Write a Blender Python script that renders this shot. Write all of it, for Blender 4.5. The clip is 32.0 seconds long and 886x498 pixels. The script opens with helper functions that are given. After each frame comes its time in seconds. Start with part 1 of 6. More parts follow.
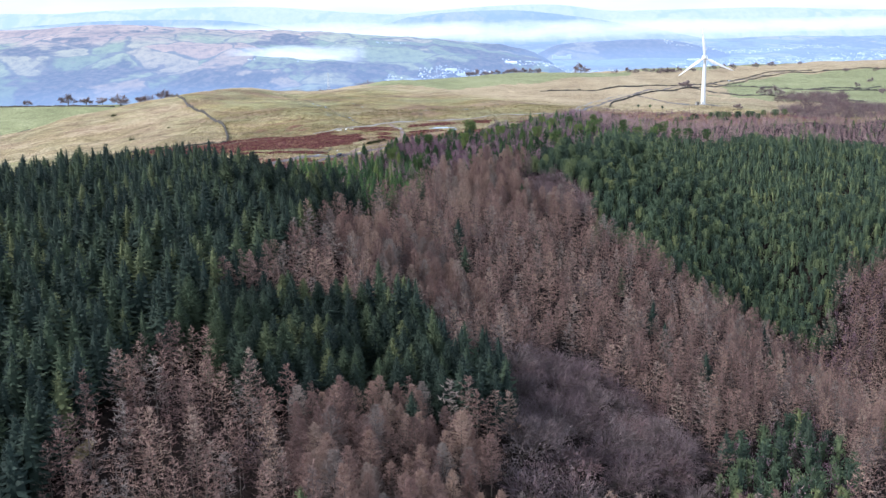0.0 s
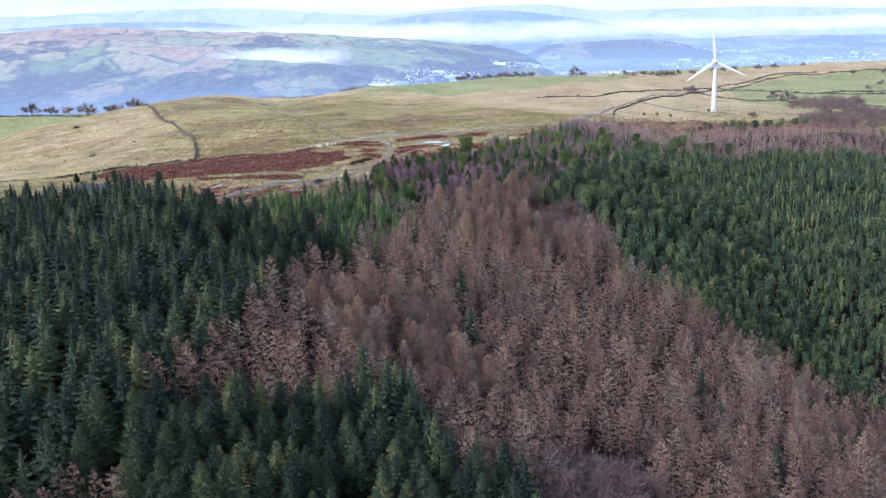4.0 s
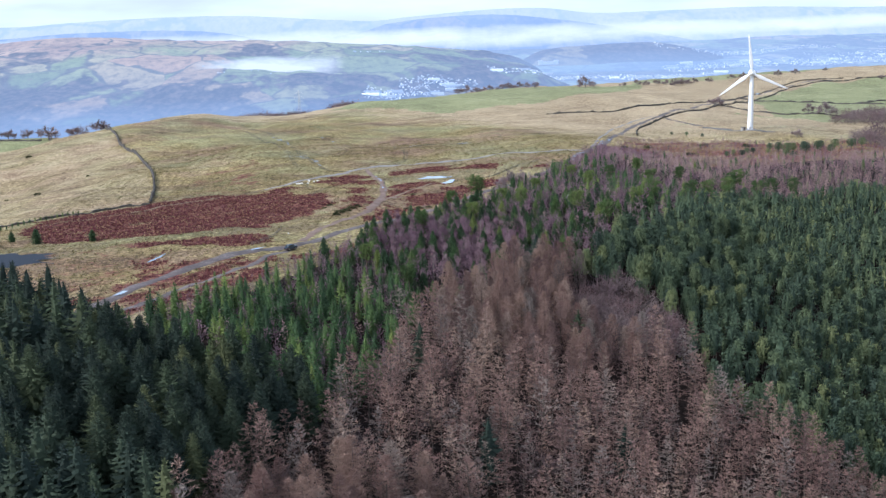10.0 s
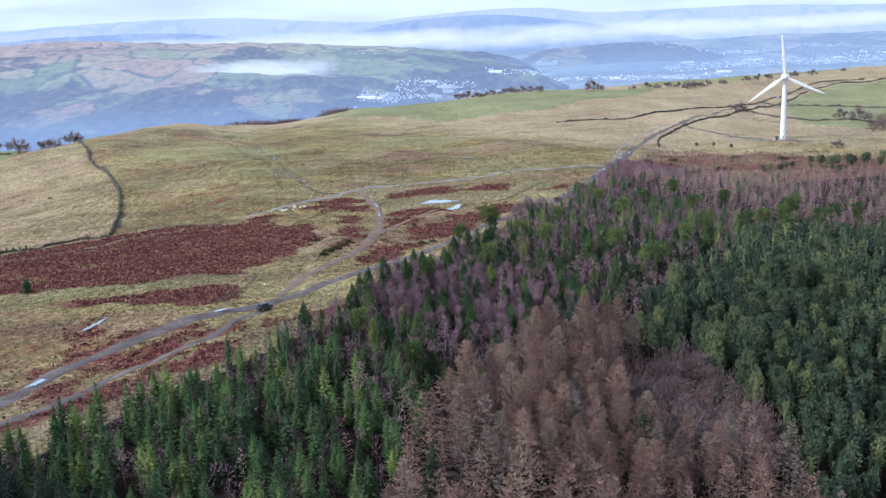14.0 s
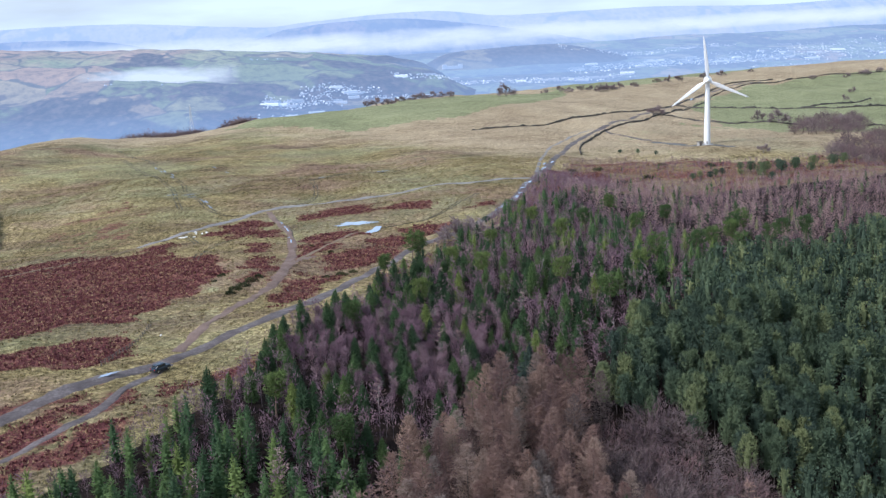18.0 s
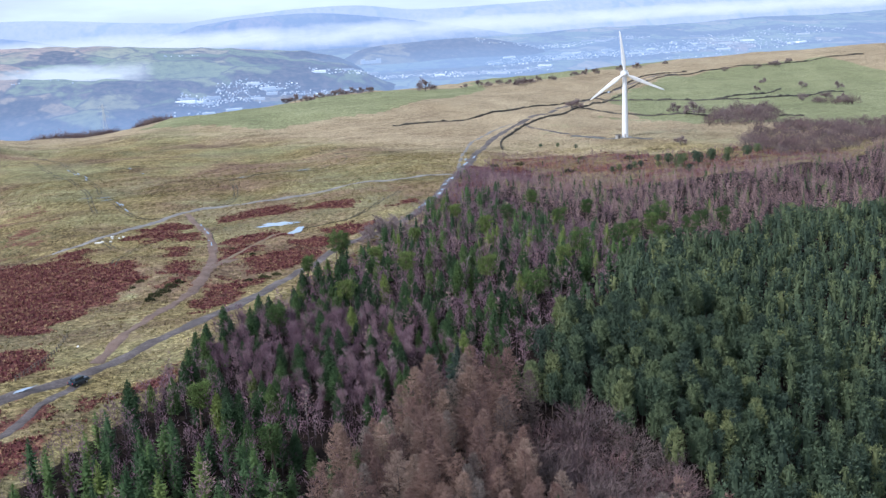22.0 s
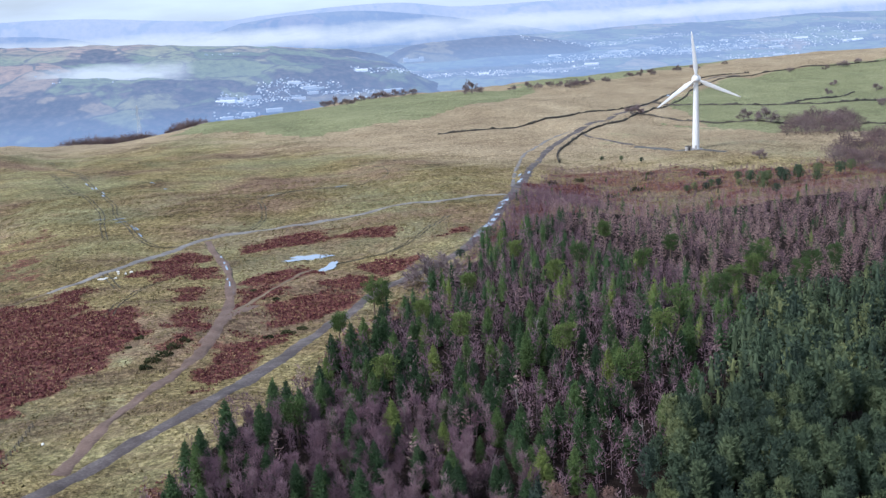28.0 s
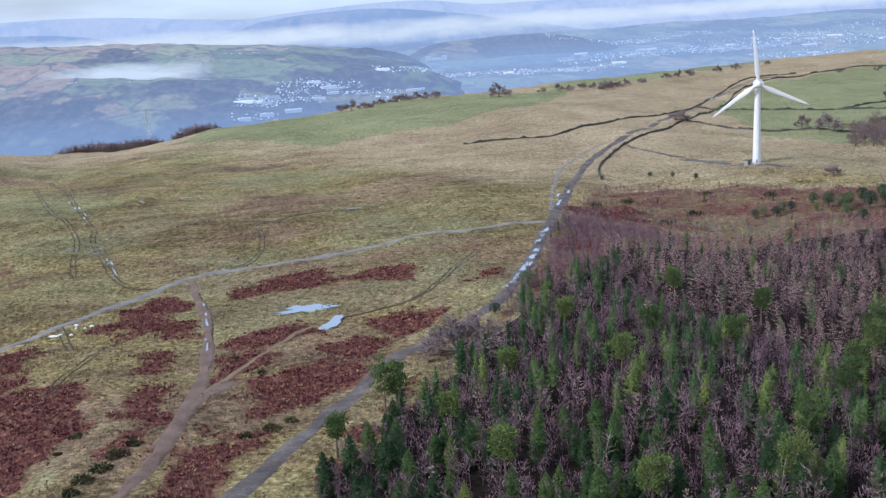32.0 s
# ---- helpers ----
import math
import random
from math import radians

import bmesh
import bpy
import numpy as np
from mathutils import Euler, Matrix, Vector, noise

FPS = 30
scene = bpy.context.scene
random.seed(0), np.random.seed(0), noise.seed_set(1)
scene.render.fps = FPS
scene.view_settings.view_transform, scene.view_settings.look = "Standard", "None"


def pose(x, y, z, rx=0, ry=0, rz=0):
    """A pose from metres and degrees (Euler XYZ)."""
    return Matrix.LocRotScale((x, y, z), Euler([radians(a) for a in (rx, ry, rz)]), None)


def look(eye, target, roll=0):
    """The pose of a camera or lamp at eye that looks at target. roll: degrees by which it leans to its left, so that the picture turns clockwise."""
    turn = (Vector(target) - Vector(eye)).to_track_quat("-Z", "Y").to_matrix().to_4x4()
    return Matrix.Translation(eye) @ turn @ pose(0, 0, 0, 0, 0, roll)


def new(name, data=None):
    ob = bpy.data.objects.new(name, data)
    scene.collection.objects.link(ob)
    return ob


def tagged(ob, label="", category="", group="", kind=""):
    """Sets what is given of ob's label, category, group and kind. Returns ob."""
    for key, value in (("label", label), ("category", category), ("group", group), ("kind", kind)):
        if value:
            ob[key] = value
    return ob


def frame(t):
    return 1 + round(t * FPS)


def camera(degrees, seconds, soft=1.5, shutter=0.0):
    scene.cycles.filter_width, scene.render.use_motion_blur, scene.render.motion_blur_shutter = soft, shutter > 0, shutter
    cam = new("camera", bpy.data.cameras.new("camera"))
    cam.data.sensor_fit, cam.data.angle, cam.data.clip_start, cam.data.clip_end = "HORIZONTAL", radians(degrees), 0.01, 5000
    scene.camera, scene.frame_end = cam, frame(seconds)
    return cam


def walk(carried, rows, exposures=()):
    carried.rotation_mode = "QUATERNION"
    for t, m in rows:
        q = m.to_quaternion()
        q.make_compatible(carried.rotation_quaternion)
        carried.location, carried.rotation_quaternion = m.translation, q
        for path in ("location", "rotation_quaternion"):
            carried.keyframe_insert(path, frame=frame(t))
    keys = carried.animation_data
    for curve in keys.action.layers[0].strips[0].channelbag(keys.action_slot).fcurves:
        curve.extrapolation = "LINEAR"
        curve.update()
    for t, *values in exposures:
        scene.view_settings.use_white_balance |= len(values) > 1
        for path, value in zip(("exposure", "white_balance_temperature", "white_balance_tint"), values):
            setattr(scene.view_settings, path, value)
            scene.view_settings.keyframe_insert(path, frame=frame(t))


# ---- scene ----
from mathutils.bvhtree import BVHTree

cam = camera(46.5, 32.0, 1.4)
METRES, EYE, TILT, LEAN, TURN = 410.0, 103.0, -13.8, 1.0, 0.0
ROWS = [
    (0.0, 0.0, 0.0, 0.0, -0.0, 0.0, 0.0),
    (0.5, -0.0012, 0.0206, 0.0054, -0.1, -0.01, 0.01),
    (1.0, -0.0023, 0.0411, 0.0108, -0.22, 0.0, 0.06),
    (1.5, -0.0033, 0.0616, 0.016, -0.34, 0.02, 0.13),
    (2.0, -0.0042, 0.0819, 0.021, -0.43, 0.04, 0.2),
    (2.5, -0.005, 0.1022, 0.026, -0.51, 0.05, 0.26),
    (3.0, -0.0056, 0.1224, 0.0306, -0.57, 0.04, 0.32),
    (3.5, -0.0066, 0.1429, 0.0352, -0.64, 0.01, 0.36),
    (5.5, -0.0107, 0.2254, 0.0554, -0.85, 0.08, 0.79),
    (6.0, -0.0115, 0.2457, 0.0618, -0.88, 0.13, 0.9),
    (6.5, -0.0121, 0.2658, 0.0684, -0.9, 0.16, 0.99),
    (7.0, -0.0125, 0.2853, 0.075, -0.91, 0.21, 1.07),
    (7.5, -0.0126, 0.3048, 0.0802, -0.9, 0.22, 1.14),
    (8.0, -0.0127, 0.3244, 0.0849, -0.91, 0.23, 1.18),
    (8.5, -0.0128, 0.3442, 0.0893, -0.9, 0.22, 1.24),
    (9.0, -0.0131, 0.3643, 0.0942, -0.9, 0.22, 1.26),
    (9.5, -0.0133, 0.3845, 0.0993, -0.91, 0.22, 1.28),
    (10.0, -0.0138, 0.4047, 0.1043, -0.9, 0.22, 1.27),
    (10.5, -0.0144, 0.4251, 0.1091, -0.91, 0.24, 1.3),
    (11.0, -0.0155, 0.4455, 0.1139, -0.94, 0.23, 1.36),
    (11.5, -0.0163, 0.4657, 0.1185, -0.94, 0.22, 1.45),
    (12.0, -0.0169, 0.4863, 0.1233, -0.99, 0.24, 1.48),
    (12.5, -0.0173, 0.5069, 0.1284, -1.0, 0.25, 1.51),
    (13.0, -0.018, 0.5273, 0.1329, -1.01, 0.25, 1.6),
    (13.5, -0.0189, 0.5479, 0.1373, -1.05, 0.24, 1.65),
    (14.0, -0.0195, 0.5686, 0.1421, -1.06, 0.25, 1.73),
    (14.5, -0.0203, 0.5892, 0.1469, -1.15, 0.24, 1.81),
    (16.5, -0.024, 0.6519, 0.1628, -3.05, 0.3, 2.4),
    (17.0, -0.0254, 0.6571, 0.1638, -4.13, 0.23, 2.7),
    (17.5, -0.0264, 0.6594, 0.164, -5.13, 0.2, 3.03),
    (18.0, -0.0271, 0.6606, 0.1641, -6.14, 0.22, 3.4),
    (18.5, -0.0273, 0.6615, 0.1644, -7.25, 0.11, 3.74),
    (19.0, -0.0275, 0.6621, 0.1649, -8.67, -0.06, 4.13),
    (19.5, -0.0277, 0.6627, 0.1653, -9.64, -0.2, 4.41),
    (20.0, -0.0279, 0.6635, 0.1658, -9.56, -0.25, 4.46),
    (20.5, -0.0278, 0.6642, 0.1663, -9.43, -0.27, 4.5),
    (21.0, -0.0274, 0.6646, 0.1668, -9.81, -0.34, 4.63),
    (21.5, -0.0275, 0.6651, 0.1675, -10.55, -0.42, 4.8),
    (22.0, -0.0274, 0.6654, 0.1681, -10.44, -0.41, 4.76),
    (22.5, -0.0274, 0.6659, 0.1687, -10.31, -0.41, 4.73),
    (23.0, -0.0269, 0.6688, 0.1698, -10.14, -0.35, 4.76),
    (23.5, -0.0259, 0.675, 0.1718, -9.99, -0.29, 4.77),
    (24.0, -0.0244, 0.6835, 0.1743, -9.83, -0.27, 4.79),
    (24.5, -0.0227, 0.6944, 0.1767, -9.63, -0.27, 4.75),
    (25.0, -0.0211, 0.7065, 0.1797, -9.42, -0.29, 4.7),
    (25.5, -0.0193, 0.7203, 0.1829, -9.21, -0.29, 4.64),
    (27.5, -0.0133, 0.7873, 0.1988, -8.34, -0.38, 4.41),
    (28.0, -0.0114, 0.8059, 0.2031, -8.15, -0.39, 4.39),
    (28.5, -0.0101, 0.8249, 0.2078, -7.96, -0.4, 4.37),
    (29.0, -0.0079, 0.8445, 0.2122, -7.84, -0.4, 4.45),
    (29.5, -0.0047, 0.8644, 0.2165, -7.65, -0.41, 4.42),
    (30.0, -0.0022, 0.8845, 0.221, -7.48, -0.42, 4.37),
    (30.5, 0.0004, 0.9048, 0.2256, -7.34, -0.42, 4.35),
    (31.0, 0.0031, 0.9249, 0.23, -7.2, -0.44, 4.3),
    (31.5, 0.0065, 0.9455, 0.2339, -7.05, -0.42, 4.3),
    (32.0, 0.0092, 0.9662, 0.2379, -6.9, -0.41, 4.25),
]
walk(cam, [(t, pose(0, 0, EYE, TILT, LEAN, TURN) @ pose(METRES * x, METRES * y, METRES * z, 90 + pitch, roll, yaw)) for t, x, y, z, yaw, pitch, roll in ROWS], [(0.0, 0.80, 5900.0, 12.5), (6.0, 0.68, 5900.0, 12.5), (13.0, 0.47, 5900.0, 12.5), (17.0, 0.36, 5900.0, 12.5), (22.0, 0.40, 5900.0, 12.5), (27.0, 0.30, 5900.0, 12.5), (32.0, 0.13, 5900.0, 12.5)])

# ---- light ----
SUN_EL, SUN_AZ = 38.0, -112.0  # degrees; azimuth from straight ahead (+y), minus to the left
world = bpy.data.worlds.new("sky")
scene.world = world
world.use_nodes = True
wn, wl = world.node_tree.nodes, world.node_tree.links
wn.clear()
w_out = wn.new("ShaderNodeOutputWorld")
w_sky = wn.new("ShaderNodeTexSky")
w_sky.sky_type, w_sky.sun_disc = "NISHITA", False
w_sky.sun_elevation, w_sky.sun_rotation = radians(SUN_EL), radians(SUN_AZ)
w_sky.altitude, w_sky.air_density, w_sky.dust_density = 450, 1.0, 2.0
w_bg = wn.new("ShaderNodeBackground")
w_bg.inputs["Strength"].default_value = 0.10
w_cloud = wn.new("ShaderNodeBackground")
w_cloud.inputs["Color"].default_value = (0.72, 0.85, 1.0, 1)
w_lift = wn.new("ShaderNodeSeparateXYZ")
w_range = wn.new("ShaderNodeMapRange")  # the cloud is dimmed overhead to darken gaps in the woods, brighter low down
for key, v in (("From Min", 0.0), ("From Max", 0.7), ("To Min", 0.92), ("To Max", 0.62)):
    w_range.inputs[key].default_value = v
w_co = wn.new("ShaderNodeTexCoord")
w_map = wn.new("ShaderNodeMapping")
w_map.inputs["Scale"].default_value = (3.0, 3.0, 16.0)
w_noise = wn.new("ShaderNodeTexNoise")
w_noise.inputs["Scale"].default_value = 1.6
w_noise.inputs["Detail"].default_value = 5
w_ramp = wn.new("ShaderNodeValToRGB")
w_ramp.color_ramp.elements[0].position, w_ramp.color_ramp.elements[0].color = 0.30, (0.62, 0.62, 0.62, 1)
w_ramp.color_ramp.elements[1].position, w_ramp.color_ramp.elements[1].color = 0.55, (1, 1, 1, 1)
w_mix = wn.new("ShaderNodeMixShader")
wl.new(w_co.outputs["Generated"], w_map.inputs["Vector"])
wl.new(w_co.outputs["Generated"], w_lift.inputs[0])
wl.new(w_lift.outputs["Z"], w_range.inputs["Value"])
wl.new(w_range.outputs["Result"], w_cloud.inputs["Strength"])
wl.new(w_map.outputs["Vector"], w_noise.inputs["Vector"])
wl.new(w_noise.outputs["Fac"], w_ramp.inputs["Fac"])
wl.new(w_sky.outputs["Color"], w_bg.inputs["Color"])
wl.new(w_ramp.outputs["Color"], w_mix.inputs["Fac"])
wl.new(w_bg.outputs["Background"], w_mix.inputs[1])
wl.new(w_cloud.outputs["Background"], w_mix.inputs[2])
wl.new(w_mix.outputs["Shader"], w_out.inputs["Surface"])

sun = new("sun", bpy.data.lights.new("sun", "SUN"))
sun.data.energy, sun.data.angle, sun.data.color = 3.1, radians(12), (1.0, 0.97, 0.94)
sun_dir = Vector((math.sin(radians(SUN_AZ)) * math.cos(radians(SUN_EL)), math.cos(radians(SUN_AZ)) * math.cos(radians(SUN_EL)), math.sin(radians(SUN_EL))))
sun.matrix_world = look(sun_dir * 900, (0, 0, 0))


# ---- materials ----
class Nodes:
    """A node material in short form."""

    def __init__(self, name, rough=0.85, metal=0.0, spec=0.3):
        self.mat = bpy.data.materials.new(name)
        self.mat.use_nodes = True
        self.nt = self.mat.node_tree
        self.bsdf = self.nt.nodes["Principled BSDF"]
        self.bsdf.inputs["Roughness"].default_value = rough
        self.bsdf.inputs["Metallic"].default_value = metal
        self.bsdf.inputs["Specular IOR Level"].default_value = spec
        self.out = self.nt.nodes["Material Output"]

    def node(self, kind, **values):
        n = self.nt.nodes.new(kind)
        for key, v in values.items():
            n.inputs[key.replace("_", " ")].default_value = v
        return n

    def link(self, a, b):
        self.nt.links.new(a, b)

    def coords(self, scale=(1, 1, 1), rot=0.0):
        co = self.node("ShaderNodeTexCoord")
        mp = self.node("ShaderNodeMapping")
        mp.inputs["Scale"].default_value = scale
        mp.inputs["Rotation"].default_value = (0, 0, rot)
        self.link(co.outputs["Object"], mp.inputs["Vector"])
        return mp.outputs["Vector"]

    def noise(self, scale, detail=4.0, vec=None, rough=0.6):
        n = self.node("ShaderNodeTexNoise", Scale=scale, Detail=detail, Roughness=rough)
        self.link(vec if vec is not None else self.coords(), n.inputs["Vector"])
        return n.outputs["Fac"]

    def ramp(self, fac, stops):
        r = self.node("ShaderNodeValToRGB")
        e = r.color_ramp.elements
        while len(e) < len(stops):
            e.new(0.5)
        for k, (p, col) in zip(e, stops):
            k.position = p
            k.color = (*col, 1) if len(col) == 3 else col
        self.link(fac, r.inputs["Fac"])
        return r.outputs["Color"]

    def step(self, fac, lo, hi):
        r = self.node("ShaderNodeMapRange")
        r.inputs["From Min"].default_value, r.inputs["From Max"].default_value = lo, hi
        self.link(fac, r.inputs["Value"])
        return r.outputs["Result"]

    def math(self, op, a, b):
        n = self.node("ShaderNodeMath")
        n.operation = op
        for i, v in enumerate((a, b)):
            if isinstance(v, (int, float)):
                n.inputs[i].default_value = v
            else:
                self.link(v, n.inputs[i])
        return n.outputs[0]

    def mix(self, fac, a, b, blend="MIX"):
        n = self.node("ShaderNodeMix")
        n.data_type, n.blend_type = "RGBA", blend
        for key, v in ((0, fac), (6, a), (7, b)):
            if isinstance(v, (int, float)):
                n.inputs[key].default_value = v
            elif isinstance(v, tuple):
                n.inputs[key].default_value = (*v, 1)
            else:
                self.link(v, n.inputs[key])
        return n.outputs[2]

    def attr(self, name):
        n = self.node("ShaderNodeAttribute")
        n.attribute_name = name
        return n

    def color(self, socket):
        if isinstance(socket, tuple):
            self.bsdf.inputs["Base Color"].default_value = (*socket, 1)
        else:
            self.link(socket, self.bsdf.inputs["Base Color"])

    def bump(self, height, strength=0.4, distance=0.3):
        b = self.node("ShaderNodeBump", Strength=strength, Distance=distance)
        self.link(height, b.inputs["Height"])
        self.link(b.outputs["Normal"], self.bsdf.inputs["Normal"])


def foliage_material(name, stops, grain=0.6, thin_share=0.10):
    """Leaf, needle or twig colour: one tone a tree, broken up within it."""
    m = Nodes(name, 0.8, 0, 0.2)
    info = m.node("ShaderNodeObjectInfo")
    tone = m.math("FRACT", m.math("ADD", m.attr("tint").outputs["Fac"], info.outputs["Random"]), 0)
    col = m.ramp(tone, stops)
    geo = m.node("ShaderNodeNewGeometry")
    dark = m.ramp(geo.outputs["Random Per Island"], [(0, (0.55, 0.55, 0.55)), (1, (1.4, 1.4, 1.4))])
    col = m.mix(grain, col, dark, "MULTIPLY")
    m.color(col)
    thin = m.node("ShaderNodeBsdfTranslucent")
    m.link(col, thin.inputs["Color"])
    both = m.node("ShaderNodeMixShader", Fac=thin_share)
    m.link(m.bsdf.outputs[0], both.inputs[1])
    m.link(thin.outputs[0], both.inputs[2])
    m.link(both.outputs[0], m.out.inputs["Surface"])
    return m.mat


def plain_material(name, a, b, scale, rough=0.85, metal=0.0, bump=0.3, dist=0.05, spec=0.3):
    m = Nodes(name, rough, metal, spec)
    f = m.noise(scale, 6)
    m.color(m.ramp(f, [(0.3, a), (0.7, b)]))
    m.bump(m.noise(scale * 4, 4), bump, dist)
    return m.mat


SPRUCE = foliage_material("spruce_needles", [(0, (0.021, 0.033, 0.027)), (0.5, (0.035, 0.051, 0.036)), (0.85, (0.058, 0.078, 0.042)), (1, (0.107, 0.119, 0.055))], 0.45)
YOUNG = foliage_material("young_conifer_needles", [(0, (0.036, 0.066, 0.033)), (0.5, (0.058, 0.104, 0.043)), (0.85, (0.100, 0.155, 0.053)), (1, (0.18, 0.225, 0.064))], 0.45)
PINE = foliage_material("pine_needles", [(0, (0.044, 0.066, 0.048)), (0.5, (0.074, 0.106, 0.063)), (0.85, (0.116, 0.147, 0.075)), (1, (0.173, 0.193, 0.085))], 0.5)
SCOTS = foliage_material("tall_pine_needles", [(0, (0.053, 0.090, 0.032)), (0.5, (0.086, 0.133, 0.042)), (1, (0.143, 0.186, 0.056))], 0.7)
LARCH = foliage_material("bare_larch_twigs", [(0, (0.127, 0.078, 0.071)), (0.25, (0.217, 0.137, 0.116)), (0.45, (0.272, 0.177, 0.143)), (0.62, (0.206, 0.123, 0.105)), (0.78, (0.347, 0.236, 0.181)), (0.90, (0.232, 0.192, 0.171)), (1, (0.151, 0.111, 0.099))], 0.35)
BIRCH = foliage_material("bare_birch_twigs", [(0, (0.135, 0.080, 0.102)), (0.6, (0.221, 0.136, 0.166)), (1, (0.302, 0.205, 0.220))], 0.3)
GREY_TWIGS = foliage_material("bare_grey_twigs", [(0, (0.110, 0.074, 0.080)), (0.4, (0.165, 0.116, 0.120)), (0.7, (0.205, 0.160, 0.154)), (1, (0.175, 0.106, 0.106))], 0.4)
THORN = foliage_material("bare_hedge_twigs", [(0, (0.190, 0.142, 0.146)), (1, (0.270, 0.208, 0.206))], 0.4)
# lighter copy of the larch twigs, brightening the far wood by colour
LIGHTENED_LARCH = foliage_material("lightened_larch_twigs", [(0, (0.27, 0.172, 0.168)), (0.5, (0.37, 0.246, 0.234)), (1, (0.45, 0.318, 0.290))], 0.5)
FROND = foliage_material("dead_bracken", [(0, (0.073, 0.022, 0.027)), (0.5, (0.144, 0.044, 0.046)), (0.78, (0.207, 0.081, 0.068)), (1, (0.366, 0.262, 0.140))])
TUSSOCK = foliage_material("moor_grass_tufts", [(0, (0.067, 0.052, 0.025)), (0.35, (0.168, 0.134, 0.058)), (0.8, (0.291, 0.235, 0.112)), (1, (0.403, 0.330, 0.174))])
GORSE = foliage_material("dark_gorse", [(0, (0.034, 0.042, 0.018)), (1, (0.085, 0.086, 0.038))])
BARK = plain_material("conifer_bark", (0.07, 0.055, 0.045), (0.13, 0.105, 0.085), 2.0)
BIRCH_BARK = plain_material("purple_grey_bark", (0.075, 0.058, 0.064), (0.15, 0.125, 0.13), 1.5)
PALE_BARK = plain_material("pale_bark", (0.14, 0.115, 0.11), (0.26, 0.23, 0.22), 1.5)
WHITE = plain_material("white_tower_paint", (0.76, 0.77, 0.78), (0.82, 0.82, 0.82), 0.25, 0.35, 0, 0.02, 0.01, 0.5)
CONCRETE = plain_material("concrete", (0.28, 0.27, 0.26), (0.40, 0.39, 0.37), 0.8)
STONE = plain_material("dry_stone", (0.038, 0.034, 0.030), (0.135, 0.120, 0.105), 0.7, 0.9, 0, 0.8, 0.3)
PALE_STONE = plain_material("pale_stone", (0.72, 0.71, 0.68), (0.85, 0.84, 0.82), 0.9)
WOOD = plain_material("weathered_wood", (0.10, 0.085, 0.07), (0.19, 0.165, 0.14), 2.0)


def ground_material():
    m = Nodes("moor_ground", 0.95, 0, 0.1)
    zone = m.node("ShaderNodeSeparateColor")
    m.link(m.attr("zones").outputs["Color"], zone.inputs["Color"])
    warp = m.coords((1, 1, 1), 0.3)
    streak = m.coords((0.6, 1.0, 1.0), -0.30)
    big, mid, fine, grit = m.noise(0.012, 5, warp), m.noise(0.07, 7, streak, 0.70), m.noise(0.55, 6, warp, 0.82), m.noise(2.4, 5, warp, 0.85)
    n = m.math("ADD", m.math("ADD", m.math("MULTIPLY", big, 0.35), m.math("MULTIPLY", mid, 0.40)), m.math("ADD", m.math("MULTIPLY", fine, 0.90), m.math("MULTIPLY", grit, 0.60)))
    n = m.math("SUBTRACT", n, 0.625)
    moor = m.ramp(n, [(0.34, (0.046, 0.032, 0.017)), (0.42, (0.136, 0.106, 0.049)), (0.49, (0.235, 0.186, 0.085)), (0.56, (0.339, 0.274, 0.131)), (0.65, (0.483, 0.391, 0.207))])
    green = m.ramp(n, [(0.34, (0.150, 0.158, 0.082)), (0.5, (0.245, 0.258, 0.136)), (0.66, (0.345, 0.350, 0.200))])
    brown = m.ramp(n, [(0.36, (0.090, 0.054, 0.038)), (0.50, (0.237, 0.159, 0.105)), (0.64, (0.392, 0.293, 0.188))])
    red = m.ramp(m.math("ADD", m.math("MULTIPLY", fine, 0.50), m.math("MULTIPLY", grit, 0.50)), [(0.36, (0.034, 0.012, 0.014)), (0.45, (0.106, 0.036, 0.038)), (0.53, (0.180, 0.074, 0.062)), (0.60, (0.324, 0.240, 0.126))])
    # forest litter, darkened to paint in the shade between the trees
    shaded_litter = m.ramp(fine, [(0.35, (0.010, 0.007, 0.006)), (0.7, (0.036, 0.024, 0.020))])
    edge = m.math("SUBTRACT", m.math("ADD", m.math("MULTIPLY", mid, 1.1), m.math("ADD", m.math("MULTIPLY", fine, 0.7), m.math("MULTIPLY", grit, 0.5))), 1.15)

    def mask(ch, gain=0.9):
        return m.step(m.math("ADD", zone.outputs[ch], m.math("MULTIPLY", edge, gain)), 0.47, 0.59)

    patch = m.math("ADD", m.math("MULTIPLY", m.noise(0.022, 6, streak, 0.65), 0.75), m.math("MULTIPLY", fine, 0.25))
    col = m.mix(m.step(patch, 0.47, 0.58), moor, brown)
    lush = m.math("ADD", m.math("MULTIPLY", m.noise(0.017, 5, warp, 0.6), 0.8), m.math("MULTIPLY", mid, 0.2))
    col = m.mix(m.math("MULTIPLY", m.step(lush, 0.46, 0.60), 0.55), col, green)
    heath = m.math("ADD", m.math("MULTIPLY", m.noise(0.05, 6, m.coords((0.22, 1.0, 1.0), -0.22), 0.68), 0.7), m.math("MULTIPLY", m.noise(0.006, 3, warp), 0.3))
    col = m.mix(m.math("MULTIPLY", m.step(heath, 0.52, 0.62), 0.75), col, m.ramp(n, [(0.36, (0.050, 0.034, 0.026)), (0.50, (0.135, 0.090, 0.062)), (0.64, (0.250, 0.180, 0.115))]))
    # paler grass; on the hill top it also carries painted grazing brightness
    pale = m.ramp(n, [(0.34, (0.200, 0.146, 0.096)), (0.50, (0.370, 0.292, 0.186)), (0.64, (0.500, 0.405, 0.275))])
    col = m.mix(m.step(m.math("ADD", m.attr("zones").outputs["Alpha"], m.math("MULTIPLY", edge, 0.8)), 0.25, 0.75), col, pale)
